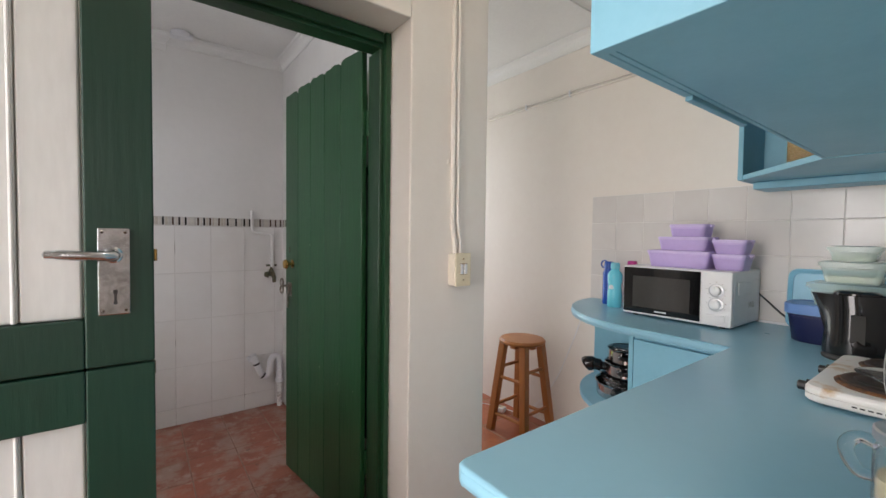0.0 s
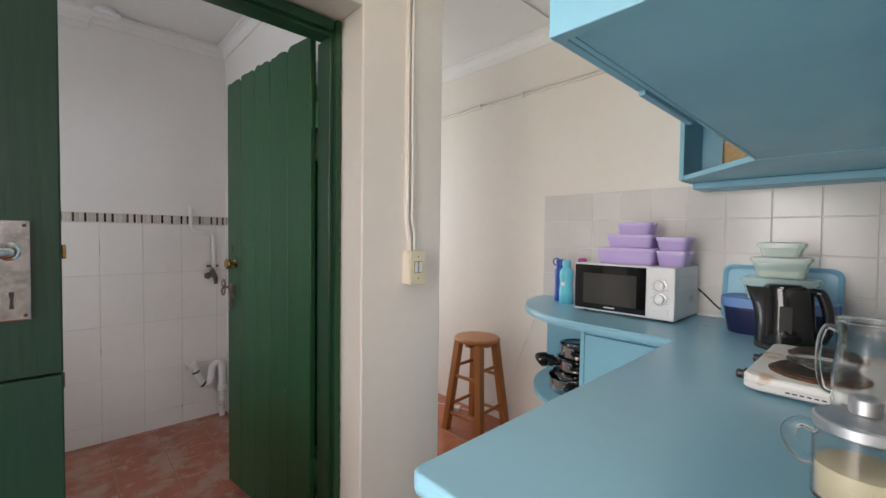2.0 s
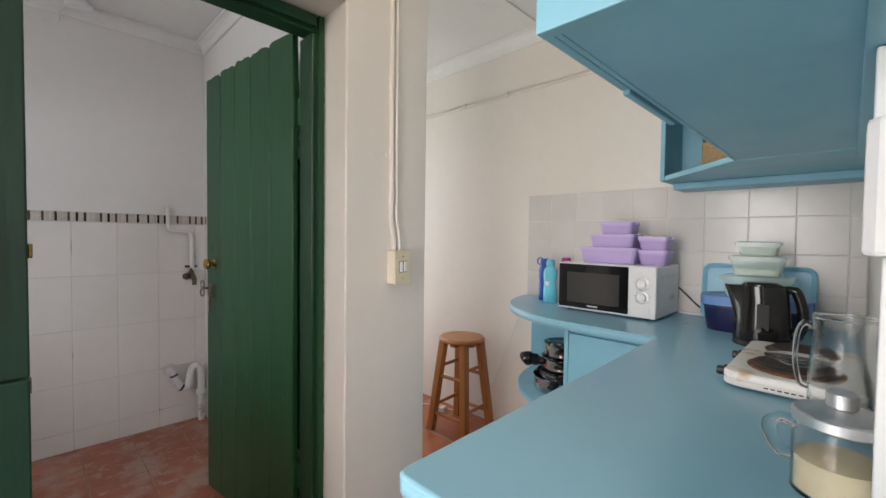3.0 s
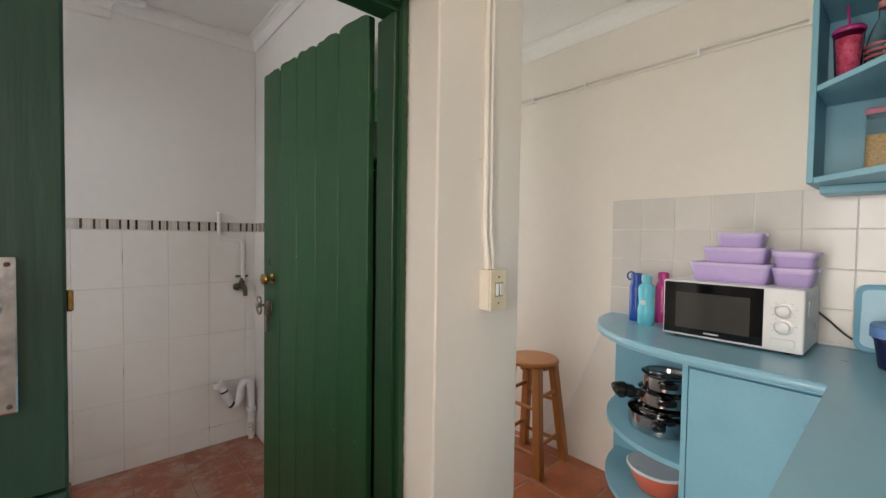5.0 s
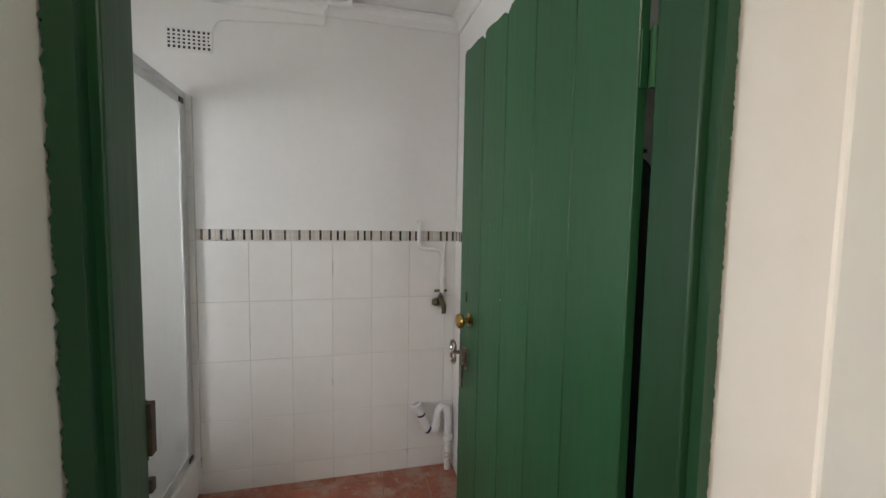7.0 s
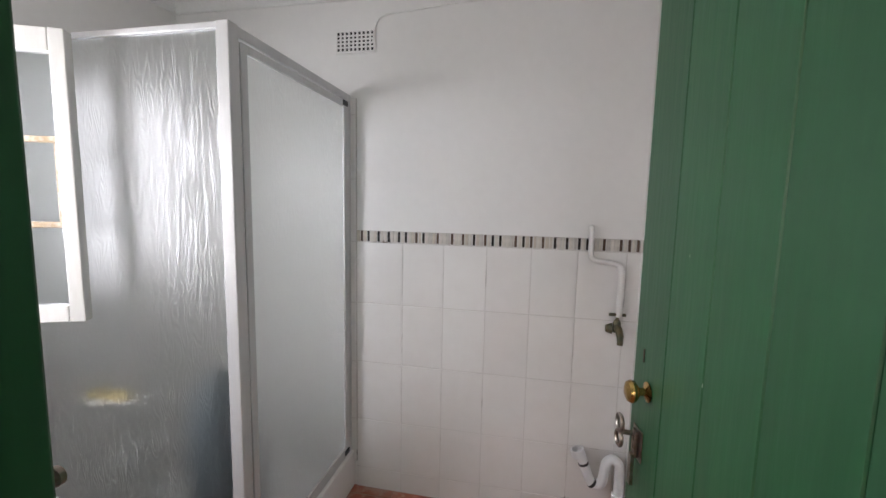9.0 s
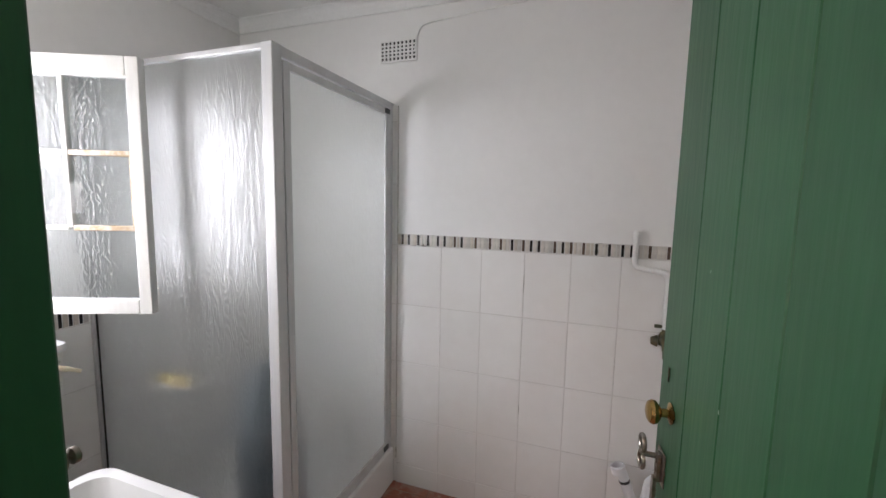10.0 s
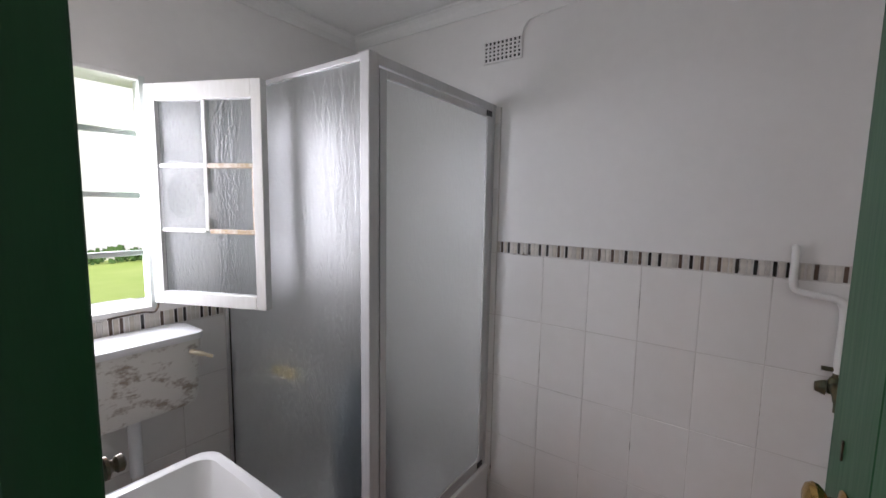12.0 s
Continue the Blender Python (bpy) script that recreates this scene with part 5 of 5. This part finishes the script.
pipe = tagged(part("water_pipe", tube(bend([(0.645, 3.132, 1.405), (0.645, 3.112, 1.402), (0.645, 3.110, 1.36), (0.645, 3.110, 1.30), (0.655, 3.110, 1.268), (0.69, 3.110, 1.258), (0.735, 3.110, 1.254), (0.768, 3.110, 1.24), (0.778, 3.110, 1.20), (0.778, 3.110, 1.10), (0.778, 3.110, 1.015)], 4), [0.011] * 28 + [0.014] * 13, 12), white_gloss, smooth=True), "white-painted water pipe bent along the wall", "pipe")
tap = thing("garden_tap", "tarnished brass bib tap on the tiled wall", "tap", pose(0.772, 3.110, 0.985) @ Matrix.Diagonal((1.25, 1.1, 1.25, 1)))
part("valve", lathe(((0, -0.03), (0.013, -0.03), (0.014, 0.0), (0.010, 0.012), (0.006, 0.014), (0.006, 0.030), (0, 0.030)), 16), tap_metal, tap, smooth=True)
part("handle", tube([(-0.028, 0, 0.032), (0.028, 0, 0.032)], 0.006, 8), tap_metal, tap, smooth=True)
part("spout", tube(bend([(0, 0, -0.01), (0.002, -0.030, -0.016), (0.004, -0.050, -0.034), (0.004, -0.054, -0.062)], 4), [0.013] * 5 + [0.012] * 4 + [0.010] * 4, 12), tap_metal, tap, smooth=True)
part("wall_flange", lathe(((0, 0), (0.020, 0), (0.018, 0.006), (0.012, 0.02), (0, 0.02)), 16), tap_metal, tap, at=pose(-0.016, 0.006, -0.02, 0, -90, 0), smooth=True)
trap = thing("waste_trap", "white plastic waste pipe trap with black tape", "pipe")
part("trap_bend", tube(bend([(0.648, 3.085, 0.380), (0.668, 3.082, 0.325), (0.695, 3.080, 0.258), (0.720, 3.080, 0.236), (0.745, 3.080, 0.25), (0.755, 3.080, 0.30), (0.762, 3.080, 0.345), (0.785, 3.080, 0.368), (0.812, 3.080, 0.35), (0.820, 3.080, 0.29), (0.820, 3.080, 0.20)], 5), 0.0215, 14), white_plastic, trap, smooth=True)
part("collar", lathe(((0.024, 0), (0.031, 0.002), (0.031, 0.034), (0.024, 0.036)), 18), white_plastic, trap, at=pose(0.643, 3.085, 0.362, 0, -18, 0), smooth=True)
part("collar", lathe(((0.022, 0), (0.028, 0.002), (0.028, 0.030), (0.022, 0.032)), 18), white_plastic, trap, at=pose(0.820, 3.080, 0.175), smooth=True)
part("drain_pipe", tube([(0.820, 3.080, 0.175), (0.820, 3.080, 0.0)], 0.018, 12), old_cistern, trap, smooth=True)
part("tape_band", lathe(((0.0225, 0), (0.0235, 0.006), (0.0225, 0.012)), 16), black_matt, trap, "black tape", pose(0.662, 3.082, 0.338, 0, 160, 0))
part("tape_band", lathe(((0.0225, 0), (0.0235, 0.007), (0.0225, 0.014)), 16), black_matt, trap, "black tape", pose(0.700, 3.080, 0.248, 0, 130, 0))

# air brick, cable and lamp holder
vent = thing("air_vent", "white plaster air vent pierced with square holes", "vent", kind="structure")
VX0, VX1, VZ0, VZ1, NX, NZ = -0.556, -0.366, 2.198, 2.292, 9, 5
part("frame", boxes((VX0 - 0.004, VX1 + 0.004, 3.129, 3.1345, VZ0 - 0.006, VZ0 + 0.004), (VX0 - 0.004, VX1 + 0.004, 3.129, 3.1345, VZ1 - 0.004, VZ1 + 0.006)), bath_plaster, vent)
dx, dz = (VX1 - VX0) / NX, (VZ1 - VZ0 - 0.008) / NZ
# Black sheet behind the ribs stands in for the holes' shade.
part("hole_shade", boxes((VX0, VX1, 3.1335, 3.1348, VZ0 + 0.004, VZ1 - 0.004)), black_matt, vent, "black sheet for the shade in the holes")
for i in range(NX + 1):
    part("rib", boxes((VX0 + i * dx - 0.0045, VX0 + i * dx + 0.0045, 3.128, 3.1334, VZ0 + 0.0042, VZ1 - 0.0042)), bath_plaster, vent)
for k_ in range(1, NZ):
    z = VZ0 + 0.004 + k_ * dz
    part("crossbar", boxes((VX0, VX1, 3.1284, 3.1332, z - 0.0035, z + 0.0035)), bath_plaster, vent)
wire = tagged(part("lamp_cable", tube(bend([(-0.372, 3.128, 2.24), (-0.365, 3.128, 2.29), (-0.345, 3.128, 2.335), (-0.31, 3.128, 2.352), (-0.20, 3.128, 2.362), (0.0, 3.128, 2.378), (0.12, 3.128, 2.385), (0.15, 3.125, 2.39), (0.155, 3.110, 2.44), (0.175, 3.08, 2.455)], 5), 0.004, 8), white_gloss, smooth=True), "white-painted cable from vent to lamp holder", "cable")
lamp = thing("lamp_holder", "white ceiling lamp holder without a shade", "lamp", pose(0.225, 3.045, CEIL))
part("base", lathe(((0, 0), (0.050, 0), (0.050, -0.018), (0.040, -0.030), (0, -0.030)), 24), white_plastic, lamp, smooth=True)
part("socket", tube([(-0.055, 0.01, -0.022), (0.065, -0.008, -0.022)], 0.020, 14), white_plastic, lamp, smooth=True)

# dark robe hung on a hook behind the open door
robe = thing("bathrobe", "dark slate-grey robe hanging on a wall hook behind the door", "robe")
rb = bmesh.new()
loops = []
for i in range(25):
    z = 1.515 - i * 0.048
    wide = 0.055 + 0.075 * min(1, i / 5) + 0.010 * math.sin(i * 0.9)
    ring = []
    for q in range(36):
        a = 2 * math.pi * q / 36
        fold = 1 + 0.22 * math.sin(5 * a + 0.18 * i) * min(1, i / 4)
        ring.append(rb.verts.new((0.826 + 0.026 * math.sin(a) * fold, 1.655 + wide * math.cos(a), z + 0.012 * noise.noise((a, i * 0.7, 3)))))
    loops.append(ring)
for p, q in zip(loops, loops[1:]):
    for i in range(36):
        rb.faces.new((p[i], p[(i + 1) % 36], q[(i + 1) % 36], q[i]))
rb.faces.new(loops[0][::-1])
rb.faces.new(loops[-1])
part("cloth", rb, surface("slate_grey_cloth", (0.055, 0.055, 0.072), (0.035, 0.036, 0.05), 0.9, patch=20, grain=200, relief=0.4), robe, smooth=True)
part("collar", tube(bend([(0.826, 1.60, 1.495), (0.818, 1.615, 1.53), (0.826, 1.655, 1.545), (0.818, 1.70, 1.525), (0.826, 1.71, 1.49)], 5), 0.016, 10), surface("dark_teal_cloth", (0.02, 0.045, 0.055), None, 0.9, relief=0.4), robe, "dark teal collar", smooth=True)
part("hook", tube(bend([(0.858, 1.655, 1.575), (0.838, 1.655, 1.570), (0.828, 1.655, 1.555), (0.834, 1.655, 1.535)], 4), 0.004, 8), dark_metal, robe, smooth=True)

# upright roll in the enclosure, made up for the dark zone behind the panes
dark_roll = thing("dark_zone_roll", "dark slate-blue roll added for the dark zone inside the enclosure", "mat", pose(-0.695, 2.515, 0.05, 2, -2, 0))
part("roll", lathe(((0, 0), (0.125, 0), (0.132, 0.02), (0.130, 0.35), (0.118, 0.56), (0.092, 0.70), (0.050, 0.80), (0, 0.83)), 28), surface("slate_blue_matt", (0.034, 0.047, 0.055), (0.048, 0.064, 0.072), 0.6, patch=9, relief=0.2), dark_roll, smooth=True)

# torn clear tape round a cracked pane, and a loose strip of it beside the bar
def tape_sheet(cx, cz, half_w, half_z, hole, k_):
    """A crumpled film with a ragged rim, open in the middle where hole is above nought."""
    bm = bmesh.new()
    n, rows = 72, 5
    grid = []
    for q in range(rows + 1):
        ring = []
        for i in range(n):
            a = 2 * math.pi * i / n
            c, d = math.cos(a), math.sin(a)
            square = 1 / max(abs(c), abs(d)) ** 0.8
            rim = (1.0 + 0.05 * noise.noise((c * 4, d * 4, k_)) + 0.05 * noise.noise((c * 15, d * 15, k_))) * square
            inner = hole * (1 + 0.10 * noise.noise((c * 2, d * 2, k_ + 5)))
            f = inner + (rim - inner) * q / rows
            ring.append(bm.verts.new((cx + half_w * f * c, -0.0140 + 0.0016 * noise.noise((f * c * 9, f * d * 9, k_)), cz + half_z * f * d)))
        grid.append(ring)
    for p, q in zip(grid, grid[1:]):
        for i in range(n):
            bm.faces.new((p[i], p[(i + 1) % n], q[(i + 1) % n], q[i]))
    if not hole:
        bmesh.ops.remove_doubles(bm, verts=grid[0], dist=0.004)
    tp = part("tape_patch", bm, tape, cas, "crumpled clear tape over a crack", smooth=True)
    tp.visible_shadow = False


tape_sheet((G0 + MID) / 2, (Z1 + Z2) / 2 + 0.004, (MID - G0) / 2 + 0.008, (Z2 - Z1) / 2 + 0.014, 0.62, 0)
tape_sheet(MID + 0.022, Z1 + 0.10, 0.026, 0.052, 0.0, 3)
stay = part("window_stay", tube(bend([(-1.432, 1.86, 1.070), (-1.424, 1.90, 1.075), (-1.420, 1.97, 1.078), (-1.418, 2.01, 1.072), (-1.420, 2.025, 1.092), (-1.428, 2.03, 1.106)], 4), 0.004, 8), dark_metal, win, "dark iron window stay", smooth=True)

soap = thing("soap_dish", "yellowish soap on a small ledge inside the shower", "soap dish", pose(-1.075, 2.372, 0.765))
part("ledge", tray(((rounded(0.20, 0.05, 0.02), 0), (rounded(0.22, 0.056, 0.022), 0.012))), old_cistern, soap, smooth=True)
part("bracket", boxes((-0.03, 0.03, -0.0495, -0.0225, 0.002, 0.010)), old_cistern, soap)
part("soap_bar", tray(((rounded(0.17, 0.040, 0.018), 0.0125), (rounded(0.18, 0.044, 0.02), 0.025), (rounded(0.15, 0.036, 0.016), 0.036))), surface("yellow_soap", (0.42, 0.33, 0.14), None, 0.5, relief=0.05), soap, "yellow soap bar", smooth=True)


# ---- tiles, one by one ----
def tile_mesh(w, h, t, bevel, name, material, detail=1):
    """A tile lying in its local x-y plane, face up at z = t."""
    bm = boxes((-w / 2, w / 2, -h / 2, h / 2, 0, t), bevel=0)
    rim = [e for e in bm.edges if all(v.co.z > t - 1e-6 for v in e.verts)]
    bmesh.ops.bevel(bm, geom=rim, offset=bevel, segments=detail, affect="EDGES", profile=0.5)
    me = bpy.data.meshes.new(name)
    bmesh.ops.recalc_face_normals(bm, faces=bm.faces)
    bm.to_mesh(me)
    bm.free()
    me.materials.append(material)
    return me


MESHES = {}
def tile(parent, m, w, h, t, bevel, material, name="tile"):
    key = (round(w, 4), round(h, 4), t, bevel, material.name)
    if key not in MESHES:
        MESHES[key] = tile_mesh(w, h, t, bevel, name, material)
    ob = new(name, MESHES[key])
    ob.parent = parent
    ob.matrix_basis = m
    return ob


def spans(lines, joint):
    return [((a + b) / 2, abs(b - a) - joint) for a, b in zip(lines, lines[1:])]


rng = random.Random(7)
def wall_tiles(parent, place, us, zs, joint, t, material, skip=None):
    """Tiles in rows; place(u, z) gives the pose of a tile's centre on its wall."""
    for u, w in spans(us, joint):
        for z, h in spans(zs, joint):
            if skip and skip(u, z):
                continue
            tile(parent, place(u, z) @ pose(0, 0, rng.uniform(0, 0.0006), rng.uniform(-0.25, 0.25), rng.uniform(-0.25, 0.25), 0), round(w, 3), round(h, 3), t, 0.0014, material)


def on_north(u, z):      # wall at y = 3.135, facing -y
    return pose(u, 3.1349, z, 90, 0, 0)


def on_east(u, z):       # wall facing -x
    return pose(0.8619, u, z, 90, 0, -90)


def on_west(u, z):       # wall facing +x
    return pose(-1.4499, u, z, 90, 0, 90)


def on_kitchen(u, z):
    return pose(2.1999, u, z, 90, 0, -90)


def mark(name, label):
    return tagged(new(name), label, "tiles", kind="structure")


ROWS_Z = [0.0, 0.112, 0.378, 0.686, 0.992, 1.299]
north = mark("tiling_bathroom_north", "white glazed wall tiles with grey joints")
part("joint_bed", boxes((-0.455, 0.8615, 3.1305, 3.1348, 0, 1.356)), bath_grout, north)
wall_tiles(north, on_north, [-0.456] + [-0.218 + 0.2035 * i for i in range(6)] + [0.8615], ROWS_Z, 0.0025, 0.006, tile_white)
part("shower_joint_bed", boxes((-1.4495, -0.456, 3.1245, 3.1348, 0.14, 1.985)), bath_grout, north)
wall_tiles(north, on_north, [-1.449 + 0.1985 * i for i in range(6)], [0.14, 0.378, 0.686, 0.992, 1.299, 1.605, 1.91, 1.985], 0.0025, 0.012, tile_white)
east = mark("tiling_bathroom_east", "white glazed wall tiles beside the open door")
part("joint_bed", boxes((0.8575, 0.8618, 1.501, 3.130, 0, 1.356)), bath_grout, east)
wall_tiles(east, on_east, [3.128 - 0.2035 * i for i in range(8)] + [1.502], ROWS_Z, 0.0025, 0.006, tile_white)
west = mark("tiling_bathroom_west", "white glazed wall tiles below the window")
part("joint_bed", boxes((-1.4498, -1.4455, 1.501, 3.130, 0, 0.998)), bath_grout, west)
part("shower_joint_bed", boxes((-1.4498, -1.4435, 2.335, 3.130, 0.9985, 1.985)), grout, west)
wall_tiles(west, on_west, [1.502, 1.70, 1.905, 2.11, 2.305], [0.0, 0.12, 0.43, 0.735, 0.998], 0.0025, 0.006, tile_white)
wall_tiles(west, on_west, [2.336, 2.54, 2.74, 2.94, 3.128], [0.14, 0.378, 0.686, 0.992, 1.299, 1.605, 1.91, 1.985], 0.0025, 0.008, tile_white)


def border(parent, place, u0, u1, z0, z1, sign=1):
    """A mosaic band of upright strips of several widths and colours."""
    u, w = u0, 0.0174
    since = 2
    while abs(u - u0) < abs(u1 - u0) - w:
        since += 1
        dark = since >= 2 and rng.random() < 0.22 * since
        m = rng.choices(mosaic[2:4], (1, 1.6))[0] if dark else rng.choices((mosaic[0], mosaic[1], mosaic[4]), (4, 1.6, 1.2))[0]
        if dark:
            since = 0
        wide = 0.0108 if dark else rng.choice((0.0155, 0.0155, 0.0100))
        tile(parent, place(u + sign * w / 2, (z0 + z1) / 2), wide, z1 - z0 - 0.004, 0.007, 0.0008, m, "mosaic_strip")
        u += sign * w


border(north, on_north, -0.455, 0.858, 1.301, 1.356)
border(east, on_east, 3.126, 2.55, 1.301, 1.356, -1)
part("border_bed", boxes((-1.4498, -1.4455, 1.501, 2.305, 0.9985, 1.070)), grout, west)
border(west, on_west, 1.55, 2.30, 1.002, 1.066)
kitchen_wall = mark("tiling_kitchen", "cream glazed square splashback tiles above the worktop")
part("joint_bed", boxes((2.1955, 2.1998, -0.016, 1.444, 0.885, 1.497)), grout, kitchen_wall)
wall_tiles(kitchen_wall, on_kitchen, [1.444, 1.289, 1.132, 0.977, 0.820, 0.663, 0.507, 0.345, 0.19, 0.035, -0.016], [0.885, 1.033, 1.186, 1.340, 1.496], 0.0028, 0.006, kitchen_tile)

kfloor = mark("tiling_floor_kitchen", "glazed terracotta floor tiles with mortar joints")
P = 0.305
for i in range(-10, 2):
    for j in range(-9, 8):
        x, y = 2.12 + (i - 0.5) * P, 1.675 + (j + 0.5) * P
        if -0.9 < x < 2.30 and -0.9 < y < 3.4 and (y < FACE - 0.10 or x > 1.2):
            tile(kfloor, pose(x, y, -0.008, rng.uniform(-0.2, 0.2), rng.uniform(-0.2, 0.2), 0), P - 0.009, P - 0.009, 0.009, 0.003, terracotta)
bfloor = mark("tiling_floor_bathroom", "worn red floor tiles patched with grey")
PB = 0.235
for i in range(-8, 4):
    for j in range(-7, 3):
        x, y = 0.211 + (i + 0.5) * PB, 2.84 + (j + 0.5) * PB
        if -1.5 < x < 0.93 and 1.30 < y < 3.2:
            tile(bfloor, pose(x, y, -0.008, rng.uniform(-0.3, 0.3), rng.uniform(-0.3, 0.3), 0), PB - 0.006, PB - 0.006, 0.0085, 0.002, worn_terracotta)
